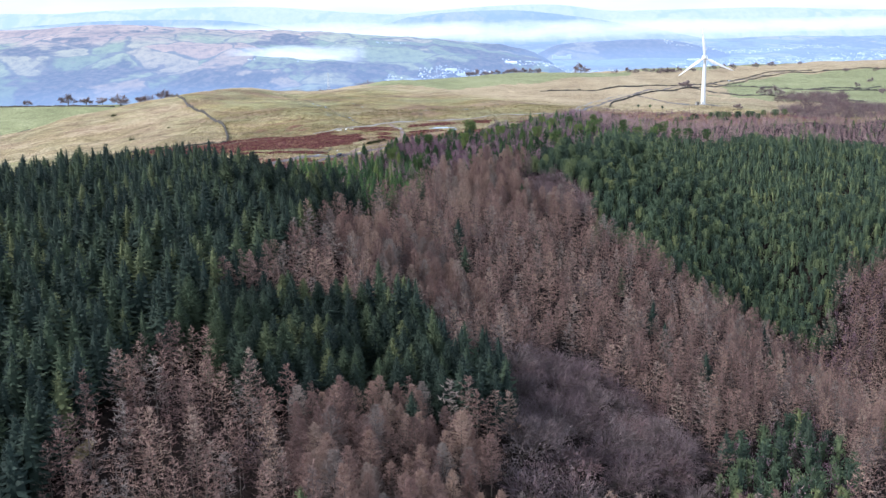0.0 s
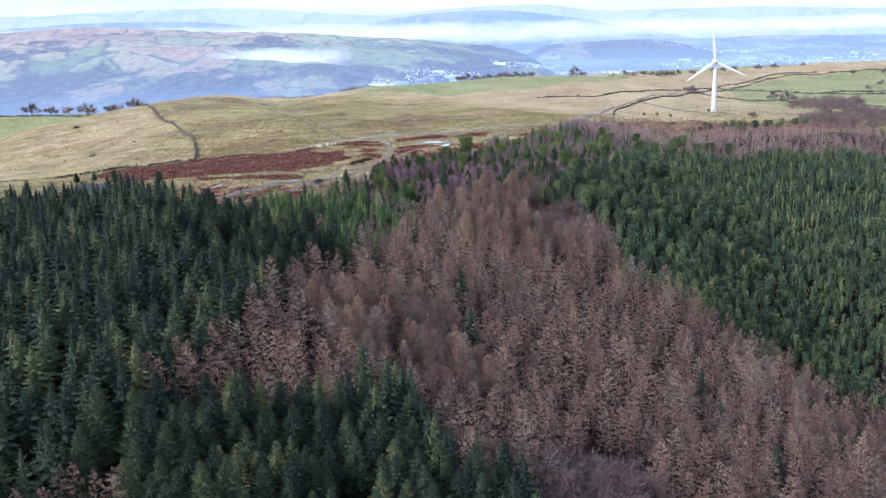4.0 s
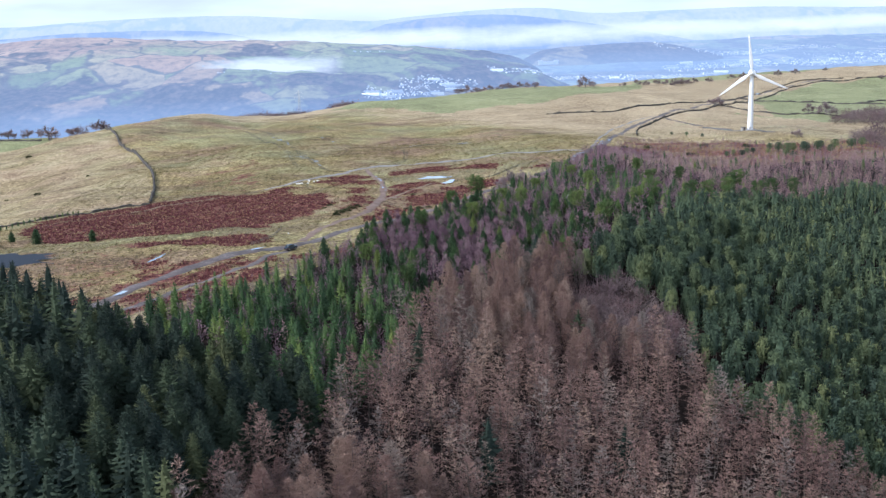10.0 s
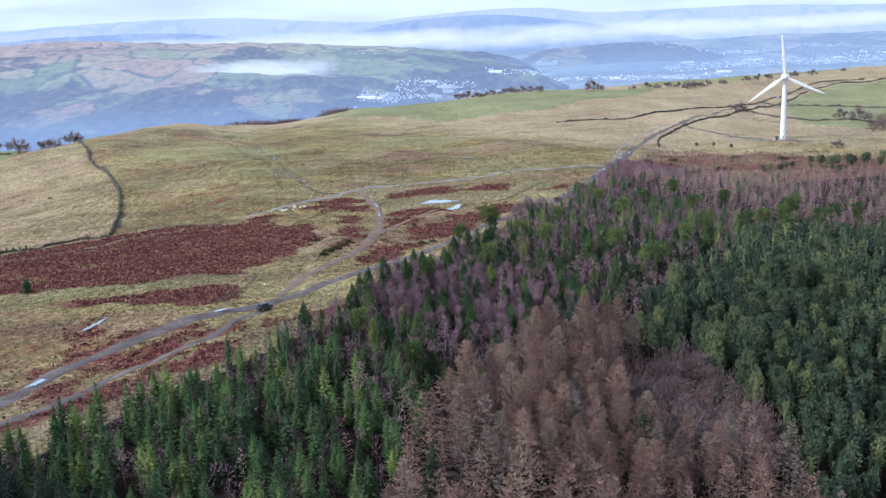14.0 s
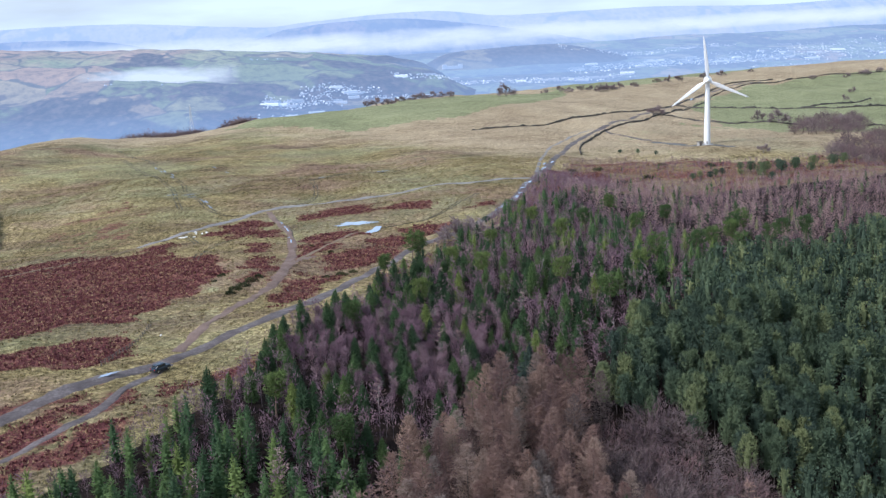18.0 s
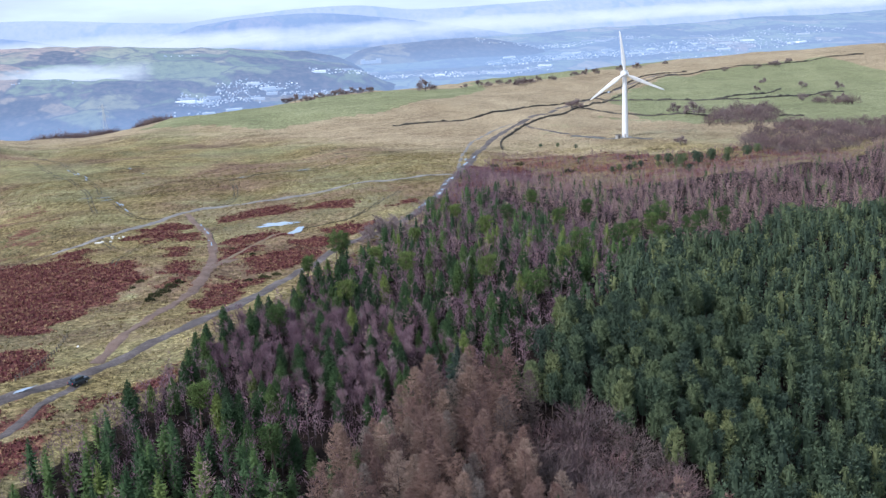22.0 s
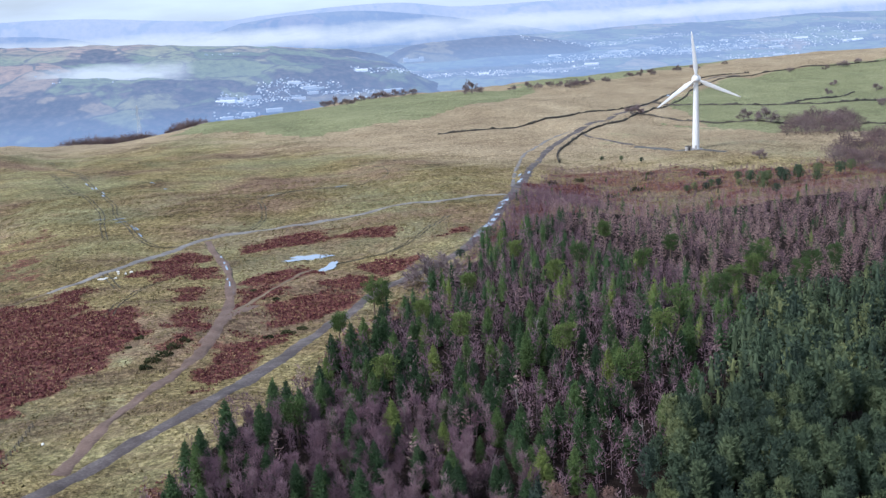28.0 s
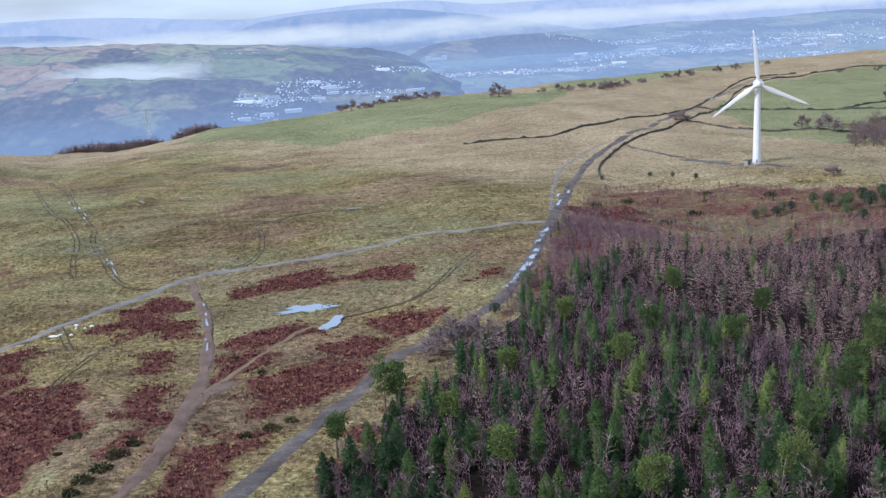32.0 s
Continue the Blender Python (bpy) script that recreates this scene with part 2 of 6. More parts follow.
    col = m.mix(mask("Green", 0.5), col, green)
    col = m.mix(mask("Red", 1.5), col, red)
    col = m.mix(mask("Blue", 0.5), col, shaded_litter)
    speck = m.ramp(m.noise(0.9, 5, warp, 0.95), [(0.37, (0.40, 0.38, 0.38)), (0.5, (1.0, 1.0, 1.0)), (0.63, (1.50, 1.47, 1.42))])
    col = m.mix(0.75, col, speck, "MULTIPLY")
    tuft = m.node("ShaderNodeTexVoronoi", Scale=1.15)
    m.link(warp, tuft.inputs["Vector"])
    tone = m.node("ShaderNodeSeparateColor")
    m.link(tuft.outputs["Color"], tone.inputs["Color"])
    col = m.mix(0.5, col, m.ramp(tone.outputs["Red"], [(0.0, (0.45, 0.42, 0.40)), (0.6, (1.0, 1.0, 1.0)), (1.0, (1.65, 1.60, 1.50))]), "MULTIPLY")
    m.color(col)
    m.bump(m.math("ADD", m.math("MULTIPLY", grit, 0.4), fine), 0.8, 0.45)
    return m.mat


def track_material(name, a, b, c):
    m = Nodes(name, 0.8, 0, 0.35)
    n = m.math("ADD", m.math("MULTIPLY", m.noise(0.18, 5), 0.6), m.math("MULTIPLY", m.noise(1.6, 6), 0.4))
    m.color(m.ramp(n, [(0.35, a), (0.52, b), (0.68, c)]))
    m.bump(m.noise(2.2, 6), 0.6, 0.15)
    return m.mat


GROUND = ground_material()
TRACK = track_material("stony_track", (0.058, 0.046, 0.044), (0.120, 0.098, 0.096), (0.225, 0.195, 0.190))
PALE_DIRT = track_material("trodden_grass_path", (0.120, 0.090, 0.056), (0.200, 0.152, 0.100), (0.270, 0.215, 0.140))
GRAVEL = track_material("pale_gravel", (0.150, 0.138, 0.132), (0.235, 0.220, 0.214), (0.33, 0.315, 0.305))
DIRT = track_material("earth_path", (0.10, 0.066, 0.050), (0.185, 0.122, 0.098), (0.25, 0.178, 0.142))
RUT = track_material("muddy_rut", (0.045, 0.037, 0.024), (0.082, 0.068, 0.042), (0.15, 0.125, 0.074))


def water_material(name, tone, metal, spec):
    m = Nodes(name, 0.06 if metal else 0.3, metal, spec)
    m.bsdf.inputs["IOR"].default_value = 1.33 if metal else 1.1
    m.color(tone)
    m.bump(m.noise(1.2, 3), 0.06, 0.05)
    return m.mat


# pale metallic tone puts part of the sky's reflection into the water colour
WATER = water_material("standing_water", (0.50, 0.58, 0.68), 0.6, 0.5)
# dark hillside reflection put into the colour, mirror reflection turned down
TARN = water_material("dark_tarn_water", (0.022, 0.028, 0.040), 0.0, 0.12)


# ---- mesh helpers ----
def solid(name, verts, faces, mats, midx=None, tint=None, smooth=False):
    """A mesh from arrays of corners and of triangles or quads."""
    verts, faces = np.asarray(verts, dtype=np.float32), np.asarray(faces, dtype=np.int32)
    k = faces.shape[1]
    me = bpy.data.meshes.new(name)
    me.vertices.add(len(verts))
    me.vertices.foreach_set("co", verts.ravel())
    me.loops.add(faces.size)
    me.loops.foreach_set("vertex_index", faces.ravel())
    me.polygons.add(len(faces))
    me.polygons.foreach_set("loop_start", np.arange(0, faces.size, k, dtype=np.int32))
    for mt in mats:
        me.materials.append(mt)
    if midx is not None:
        me.polygons.foreach_set("material_index", np.asarray(midx, dtype=np.int32))
    me.polygons.foreach_set("use_smooth", np.full(len(faces), smooth))
    if tint is not None:
        at = me.attributes.new("tint", "FLOAT", "POINT")
        at.data.foreach_set("value", np.asarray(tint, dtype=np.float32))
    me.update(calc_edges=True)
    return me


def part(name, bm, material, parent, label=""):
    me = bpy.data.meshes.new(name)
    bm.to_mesh(me)
    bm.free()
    me.materials.append(material)
    ob = new(name, me)
    ob.parent = parent
    return tagged(ob, label)


def holder(name, label, category, group="", at=(0, 0, 0), rz=0.0):
    ob = new(name)
    ob.matrix_basis = pose(*at, 0, 0, rz)
    return tagged(ob, label, category, group)


def rod(bm, a, b, ra, rb, n=10, caps=True):
    """A tapered rod from a to b."""
    a, b = Vector(a), Vector(b)
    m = Matrix.Translation((a + b) / 2) @ (b - a).to_track_quat("Z", "Y").to_matrix().to_4x4()
    bmesh.ops.create_cone(bm, cap_ends=caps, segments=n, radius1=ra, radius2=rb, depth=(b - a).length, matrix=m)


def block(bm, centre, size, bevel=0.0, m=Matrix()):
    made = bmesh.ops.create_cube(bm, size=1, matrix=m @ Matrix.Translation(centre) @ Matrix.Diagonal((*size, 1)))
    if bevel:
        es = list({e for v in made["verts"] for e in v.link_edges})
        bmesh.ops.bevel(bm, geom=es, offset=bevel, segments=2, affect="EDGES", profile=0.5)


# ---- the lie of the land ----
XS = np.array([-480, -260, -140, -60, 10, 80, 160, 300, 700.0])
YS = np.array([100, 200, 300, 400, 500, 640, 800, 1000, 1250, 1600, 2000.0])
HEIGHTS = np.array([
    [20, 28, 17, -1, -14, -36, -42, -20, -19],
    [20, 26, 33, 20, 0, -29, -40, -9, -21],
    [20, 21, 37, 32, 5, -21, -40, -23, -20],
    [18, 22, 31, 30, 15, -5, -58, -15, -22],
    [-2, 22, 27, 28, 24, 22, -13, -16, -21],
    [-26, 4, 14, 18, 18, 20, 10, -5, -20],
    [-33, -3, 13, 13, 14, 14, 5, 4, -35],
    [-30, 12, 9, 9, 8, 8, 8, 2, -20],
    [-75, -12, -8, 4, 6, 9, 7, -2, -16],
    [-125, -85, -67, -52, -42, -25, -23, -14, -3],
    [-183, -146, -150, -152, -143, -113, -108, -101, -64],
], dtype=float)


def spline_weights(v, knots):
    n = len(knots)
    s = np.clip(np.interp(v, knots, np.arange(n)), 0, n - 1)
    i = np.minimum(np.floor(s), n - 2).astype(int)
    w = np.zeros((len(v), n))
    for k in range(-1, 3):
        u = np.abs(s - (i + k))
        c = np.where(u < 1, (1.5 * u - 2.5) * u * u + 1, np.where(u < 2, ((-0.5 * u + 2.5) * u - 4) * u + 2, 0))
        np.add.at(w, (np.arange(len(v)), np.clip(i + k, 0, n - 1)), c)
    return w


wave_rng = np.random.default_rng(5)
WAVES = [(wave_rng.uniform(0, 6.28), 6.28 / L, wave_rng.uniform(0, 6.28), A) for L, A in ((140, 0.5), (90, 0.4), (60, 0.35), (37, 0.22), (23, 0.16), (14, 0.10), (9, 0.07)) for _ in range(2)]


def height(x, y):
    """Ground level at arrays x, y."""
    x, y = np.atleast_1d(np.asarray(x, float)), np.atleast_1d(np.asarray(y, float))
    z = np.einsum("ni,ij,nj->n", spline_weights(y, YS), HEIGHTS, spline_weights(x, XS))
    for a, k, p, amp in WAVES:
        z += amp * np.sin(k * (x * math.cos(a) + y * math.sin(a)) + p)
    # the walled green field on its shelf beyond the western hill
    wx, wy, wb = [np.clip(q, 0, 1) for q in ((-308 - x) / 42, (y - 1000) / 35, (1260 - y) / 110)]
    shelf = np.where(y < 1122, np.minimum(-24 + (y - 1010) * 0.185, -5.0), -5.0 - (y - 1122) * 0.25)
    return z + np.maximum(shelf - z, 0) * wx * wx * (3 - 2 * wx) * wy * wb


def level(x, y):
    return float(height([x], [y])[0])


def inside(x, y, poly):
    """Which of the points lie in the polygon."""
    x, y = np.asarray(x, float), np.asarray(y, float)
    res = np.zeros(x.shape, bool)
    for (ax, ay), (bx, by) in zip(poly, poly[1:] + poly[:1]):
        if ay != by:
            res ^= ((ay > y) != (by > y)) & (x < (bx - ax) * (y - ay) / (by - ay) + ax)
    return res


def along(points, step):
    """A smooth line through the points: places, headings and lengths."""
    p = np.array(points, float)
    t = np.arange(len(p))
    fine = np.linspace(0, len(p) - 1, len(p) * 24)
    w = spline_weights(fine, t.astype(float))
    q = w @ p
    s = np.concatenate([[0], np.cumsum(np.hypot(*np.diff(q, axis=0).T))])
    u = np.arange(0, s[-1], step)
    xy = np.stack([np.interp(u, s, q[:, 0]), np.interp(u, s, q[:, 1])], 1)
    d = np.gradient(xy, axis=0)
    d /= np.linalg.norm(d, axis=1)[:, None]
    return xy, d, u


def grid_faces(nu, nv):
    """Quads of a grid with nu rows of nv corners."""
    i = np.arange(nu - 1)[:, None] * nv + np.arange(nv - 1)[None, :]
    return np.stack([i, i + 1, i + 1 + nv, i + nv], -1).reshape(-1, 4)


# ---- plan: tracks, patches and woods ----
MAIN_TRACK = [(-115, 385), (-106, 405), (-98, 427), (-92, 444), (-86, 459), (-78, 470), (-69, 485), (-59, 498), (-51, 507), (-41, 521), (-32, 533), (-26, 544), (-20, 558), (-14, 573), (-8, 588), (0, 607), (10, 627), (18, 642), (28, 650), (42, 664), (54, 681), (66, 713), (75, 737), (88, 774), (100, 812), (113, 849), (126, 884), (140, 920), (155, 953), (180, 995), (223, 1058), (270, 1135), (321, 1215), (380, 1312), (433, 1378), (480, 1405)]
LOW_TRACK = [(-100, 398), (-94, 418), (-82, 432), (-71, 452), (-61, 469), (-56, 488), (-50, 507)]
FAINT_TRACK = [(-180, 610), (-130, 650), (-90, 680), (-82, 687)]
SIDE_TRACK = [(-88, 682), (-84, 685), (-71, 699), (-63, 714), (-52, 733), (-42, 747), (-33, 752), (-18, 757), (1, 762), (20, 769), (40, 774), (58, 778), (75, 781), (89, 783)]
EARTH_PATH = [(-50, 514), (-45, 540), (-39, 560), (-34, 577), (-31, 590), (-29, 603), (-28, 618), (-27, 633), (-27, 652), (-28, 671), (-31, 696), (-37, 727), (-40, 745)]
SPUR_PATH = [(-28, 625), (-18, 645), (-9, 661), (0, 675), (10, 686), (24, 695), (38, 709), (56, 745)]
RUTS = [
    [(-164, 1054), (-134, 986), (-113, 918), (-100, 876), (-91, 849), (-87, 825), (-77, 789), (-71, 769), (-65, 752), (-58, 741), (-47, 738)],
    [(-150, 992), (-125, 914), (-113, 884), (-104, 863), (-93, 824), (-87, 789), (-81, 759)],
    [(18, 849), (-7, 839), (-15, 832), (-21, 823), (-19, 802), (-19, 783), (-22, 765), (-28, 754)],
    [(-60, 632), (-59, 650), (-56, 668), (-50, 680)],
    [(-31, 840), (-12, 841), (12, 845), (32, 852), (45, 875), (42, 905), (26, 923)],
    [(6, 679), (14, 683), (23, 687), (31, 692), (35, 697), (40, 706), (49, 729), (57, 746)],
    [(-27, 640), (-27, 655), (-28, 671), (-29, 684), (-31, 698), (-34, 714), (-37, 728), (-40, 742)],
    [(-64, 674), (-70, 692), (-73, 701)],
]
# drifts of dead bracken on the plan
BRACKEN = []
BRACKEN.append([(-81, 649), (-71, 643), (-61, 629), (-55, 603), (-51, 590), (-57, 587), (-64, 588)])
BRACKEN.append([(-64, 639), (-58, 640), (-50, 627), (-49, 607), (-51, 602), (-55, 606)])
BRACKEN.append([(-90, 683), (-80, 679), (-71, 670), (-70, 659), (-76, 654), (-82, 653)])
BRACKEN.append([(-63, 693), (-57, 707), (-48, 729), (-39, 722), (-31, 682), (-32, 667), (-40, 674), (-51, 684)])
BRACKEN.append([(-47, 657), (-36, 662), (-32, 651), (-38, 642), (-47, 646)])
BRACKEN.append([(-43, 633), (-36, 641), (-30, 626), (-30, 608), (-33, 595), (-37, 589), (-40, 596), (-41, 615)])
BRACKEN.append([(-28, 637), (-24, 650), (-25, 667), (-15, 673), (-4, 677), (-1, 663), (-7, 654), (-14, 641), (-20, 632), (-25, 627)])
BRACKEN.append([(-19, 624), (-10, 639), (-1, 651), (9, 664), (19, 663), (16, 644), (10, 632), (2, 624), (-6, 613), (-13, 611)])
BRACKEN.append([(15, 681), (26, 681), (34, 675), (30, 656), (20, 657), (15, 666)])
BRACKEN.append([(-30, 588), (-27, 601), (-19, 608), (-9, 609), (-7, 602), (-14, 593), (-20, 579), (-26, 570)])
BRACKEN.append([(-33, 558), (-29, 572), (-20, 581), (-16, 586), (-16, 574), (-23, 560), (-29, 552)])
BRACKEN.append([(-26, 728), (-11, 742), (7, 747), (7, 723), (-5, 718), (-16, 713), (-27, 716)])
BRACKEN.append([(8, 727), (24, 732), (35, 717), (29, 709), (15, 714)])
BRACKEN.append([(46, 700), (58, 714), (65, 720), (56, 697)])
BRACKEN.append([(-184, 636), (-166, 662), (-134, 668), (-100, 676), (-70, 652), (-52, 627), (-48, 606), (-58, 572), (-66, 552), (-76, 545), (-101, 543), (-129, 549), (-150, 550), (-175, 590)])
BRACKEN.append([(-105, 512), (-99, 520), (-86, 530), (-67, 536), (-60, 530), (-62, 513), (-64, 501), (-75, 504), (-89, 505)])
BRACKEN.append([(-108, 438), (-95, 451), (-86, 466), (-72, 482), (-63, 493), (-67, 480), (-78, 464), (-93, 445), (-104, 428)])
BRACKEN.append([(-98, 493), (-93, 497), (-88, 482), (-87, 467), (-92, 466), (-94, 480)])
BRACKEN.append([(-92, 444), (-85, 453), (-72, 468), (-57, 487), (-55, 481), (-66, 459), (-81, 438), (-90, 430)])
BRACKEN.append([(-104, 402), (-96, 420), (-83, 434), (-69, 452), (-50, 478), (-33, 508), (-31, 496), (-51, 464), (-71, 434), (-93, 408)])
BRACKEN.append([(-6, 557), (2, 581), (13, 609), (23, 625), (25, 620), (15, 599), (4, 572), (-3, 555)])
for cx, cy, ra, rb in ((122, 815, 18, 18), (110, 778, 14, 10), (95, 735, 12, 26), (80, 695, 10, 20)):
    BRACKEN.append([(cx + ra * math.cos(k * math.pi / 5), cy + rb * math.sin(k * math.pi / 5)) for k in range(10)])


def bracken_share(x, y):
    """How far a place lies inside the bracken: a half at the rim."""
    wx = x + 2.2 * np.sin(y / 4.3 + 2.1 * np.sin(x / 9)) + 1.4 * np.sin(x / 2.1 + y / 3.7)
    wy = y + 2.8 * np.sin(x / 5.9 + 1.7 * np.sin(y / 11)) + 1.6 * np.sin(x / 2.7 - y / 3.9)
    best = np.zeros_like(x)
    for poly in BRACKEN:
        px, py = [p[0] for p in poly], [p[1] for p in poly]
        ids = np.nonzero((wx > min(px) - 6) & (wx < max(px) + 6) & (wy > min(py) - 6) & (wy < max(py) + 6))[0]
        qx, qy = wx[ids], wy[ids]
        d = np.full(len(ids), 99.0)
        for (ax, ay), (bx, by) in zip(poly, poly[1:] + poly[:1]):
            ex, ey = bx - ax, by - ay
            t = np.clip(((qx - ax) * ex + (qy - ay) * ey) / (ex * ex + ey * ey + 1e-9), 0, 1)
            d = np.minimum(d, np.hypot(qx - ax - t * ex, qy - ay - t * ey))
        d = np.where(inside(qx, qy, poly), d, -d)
        best[ids] = np.maximum(best[ids], np.clip(0.52 + d / 9.0, 0, 1))
    # grassy lanes that run through the drifts
    lanes = np.sin(wy / 3.1 + 0.07 * wx + 1.9 * np.sin(wx / 23) + 1.3 * np.sin(wy / 9.7)) + 0.7 * np.sin(wy / 7.3 - 0.05 * wx + 2.2 * np.sin(wx / 31))
    return best - 0.42 * np.clip(lanes - 0.25, 0, 1) * (best > 0)


GREENS = [
    [(-95, 1160), (-40, 1115), (10, 1075), (95, 1120), (170, 1210), (240, 1340), (255, 1420), (90, 1430), (-10, 1330), (-80, 1230)],
    [(165, 925), (200, 868), (285, 850), (296, 905), (280, 950), (236, 985), (200, 985)],
    [(250, 1040), (262, 1000), (300, 962), (280, 1010), (311, 1172), (372, 1270), (436, 1359), (533, 1419), (700, 1470), (700, 950), (440, 930), (300, 960)],
    [(-56, 520), (-45, 530), (-38, 560), (-48, 600), (-60, 600), (-62, 545)],
    [(-5, 722), (45, 735), (75, 770), (30, 765), (-5, 752)],
    [(-352, 1046), (-345, 1130), (-420, 1200), (-1100, 1200), (-1100, 1000), (-480, 1012), (-420, 1018), (-385, 1026)],
    [(250, 1420), (400, 1480), (700, 1700), (500, 1700), (240, 1500)],
]
LARCH_WOOD = [(-73, 150), (-70, 198), (-61, 217), (-56, 244), (-54, 258), (-46, 297), (-36, 336), (-25, 362), (-17, 381), (-13, 419), (4, 452), (24, 476), (37, 472), (45, 448), (58, 436), (66, 405), (84, 396), (104, 398), (134, 412), (152, 398), (140, 300), (100, 240), (70, 120), (-60, 100)]
NEAR_SPRUCE = [(-57, 243), (-46, 252), (-30, 254), (-18, 268), (-11, 282), (-5, 258), (3, 250), (14, 255), (16, 228), (6, 215), (-10, 217), (-24, 211), (-37, 205), (-50, 209), (-55, 224)]
BIRCH_DELL = [(15, 275), (44, 300), (46, 282), (62, 268), (72, 255), (60, 214), (20, 182), (6, 182), (14, 215), (17, 252)]
NEAR_PINE = [(74, 258), (107, 294), (114, 270), (105, 236), (60, 214)]
BIRCH_DOME = [(35, 455), (42, 468), (49, 460), (58, 452), (62, 442), (58, 426), (46, 422), (33, 432)]
SPRUCE_WOOD = [(-250, 110), (-73, 120), (-73, 170), (-70, 198), (-61, 217), (-56, 244), (-54, 258), (-46, 297), (-36, 336), (-27, 358), (-40, 362), (-62, 366), (-92, 398), (-106, 418), (-122, 400), (-140, 372), (-175, 335), (-250, 300)]
MIXED_WOOD = [(-27, 358), (-17, 381), (-13, 419), (4, 452), (24, 476), (37, 472), (48, 489), (75, 523), (122, 596), (90, 640), (85, 700), (62, 674), (48, 652), (32, 627), (21, 609), (12, 591), (5, 577), (-2, 564), (-8, 549), (-13, 537), (-20, 525), (-25, 513), (-31, 494), (-43, 466), (-61, 434), (-71, 414), (-82, 400), (-100, 380), (-62, 366)]
PINE_SLOPE = [(37, 472), (48, 489), (75, 523), (122, 598), (154, 612), (198, 649), (240, 650), (330, 660), (420, 600), (420, 470), (300, 455), (205, 470), (178, 452), (165, 420), (134, 412), (104, 398), (84, 396), (66, 405), (58, 436), (45, 448)]
FAR_WOOD = [(85, 700), (90, 640), (122, 598), (154, 612), (198, 649), (240, 650), (330, 660), (420, 610), (620, 700), (620, 900), (420, 880), (330, 800), (285, 770), (178, 752), (122, 728), (95, 722)]
EAST_LARCH = [(178, 440), (200, 466), (300, 455), (420, 470), (420, 120), (70, 120), (100, 240), (140, 300), (152, 398), (166, 405)]
GULLY = [(134, 412), (160, 424), (182, 462), (235, 485), (240, 458), (196, 444), (172, 396), (152, 394)]
SCRUB = [(95, 725), (122, 728), (178, 752), (285, 770), (330, 800), (290, 826), (230, 836), (190, 858), (130, 868), (112, 820), (98, 780), (92, 750)]
ROADSIDE = [(44, 652), (49, 664), (58, 680), (69, 710), (79, 738), (91, 772), (98, 796), (112, 796), (120, 768), (122, 728), (95, 722), (85, 700), (62, 674)]

THICKETS = [
    [(300, 945), (348, 1030), (388, 1068), (414, 1066), (380, 985), (329, 925)],
    [(262, 822), (300, 880), (346, 928), (425, 950), (520, 960), (520, 860), (386, 850), (318, 805), (276, 790)],
    [(452, 1080), (476, 1096), (510, 1080), (490, 1066)],
]
CREST_WOODS = [
    [(-228, 1375), (-200, 1368), (-150, 1366), (-136, 1376), (-140, 1408), (-190, 1416), (-232, 1404)],
    [(-122, 1372), (-88, 1376), (-84, 1400), (-122, 1404)],
    [(-300, 1360), (-262, 1366), (-262, 1392), (-300, 1388)],
]

# ---- ground ----
gx = np.concatenate([np.arange(-1500, -400, 55), np.arange(-400, -200, 12), np.arange(-200, 150, 3.0), np.arange(150, 330, 5), np.arange(330, 720, 14), np.arange(720, 2401, 60)])
gy = np.concatenate([np.arange(-400, 100, 25), np.arange(100, 440, 7), np.arange(440, 800, 3.0), np.arange(800, 1000, 6), np.arange(1000, 1500, 10), np.arange(1500, 2060, 28)])
GX, GY = [a.ravel() for a in np.meshgrid(gx, gy)]
zones = np.zeros((len(GX), 4), np.float32)
# pale dry grass on the hill top, its grazing-view brightness painted in
zones[:, 3] = np.clip((GY - 930 + 1.3 * np.clip(GX, -60, 120)) / 200, 0, 1)
# pale dry grass beyond the western wall
zones[:, 3] = np.maximum(zones[:, 3], 0.46 * inside(GX, GY, [(-280, 1060), (-222, 905), (-181, 817), (-150, 708), (-143, 673), (-186, 640), (-420, 600), (-480, 1100)]))
zones[:, 0] = bracken_share(GX, GY)
zones[:, 0] = np.maximum(zones[:, 0], 0.53 * (inside(GX, GY, SCRUB) | inside(GX, GY, ROADSIDE)))
zones[:, 0] = np.maximum(zones[:, 0], 0.44 * inside(GX, GY, [(-150, 520), (-113, 520), (-95, 502), (-88, 480), (-92, 462), (-108, 446), (-150, 440)]))
zones[:, 0] = np.maximum(zones[:, 0], 0.44 * inside(GX, GY, [(-138, 690), (-98, 684), (-90, 712), (-96, 765), (-112, 795), (-134, 755)]))
for poly in GREENS:
    big = max(p[0] for p in poly) - min(p[0] for p in poly) > 155
    zones[:, 1] = np.maximum(zones[:, 1], (0.95 if big else 0.45) * inside(GX, GY, poly))
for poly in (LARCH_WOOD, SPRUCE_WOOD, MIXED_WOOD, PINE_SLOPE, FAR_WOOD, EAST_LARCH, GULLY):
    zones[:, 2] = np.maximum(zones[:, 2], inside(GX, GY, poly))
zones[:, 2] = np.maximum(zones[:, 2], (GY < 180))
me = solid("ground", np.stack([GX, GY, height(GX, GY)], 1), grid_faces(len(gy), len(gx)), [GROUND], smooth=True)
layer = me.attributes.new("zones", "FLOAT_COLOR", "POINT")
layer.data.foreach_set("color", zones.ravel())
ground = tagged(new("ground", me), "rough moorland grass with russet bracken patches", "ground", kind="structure")


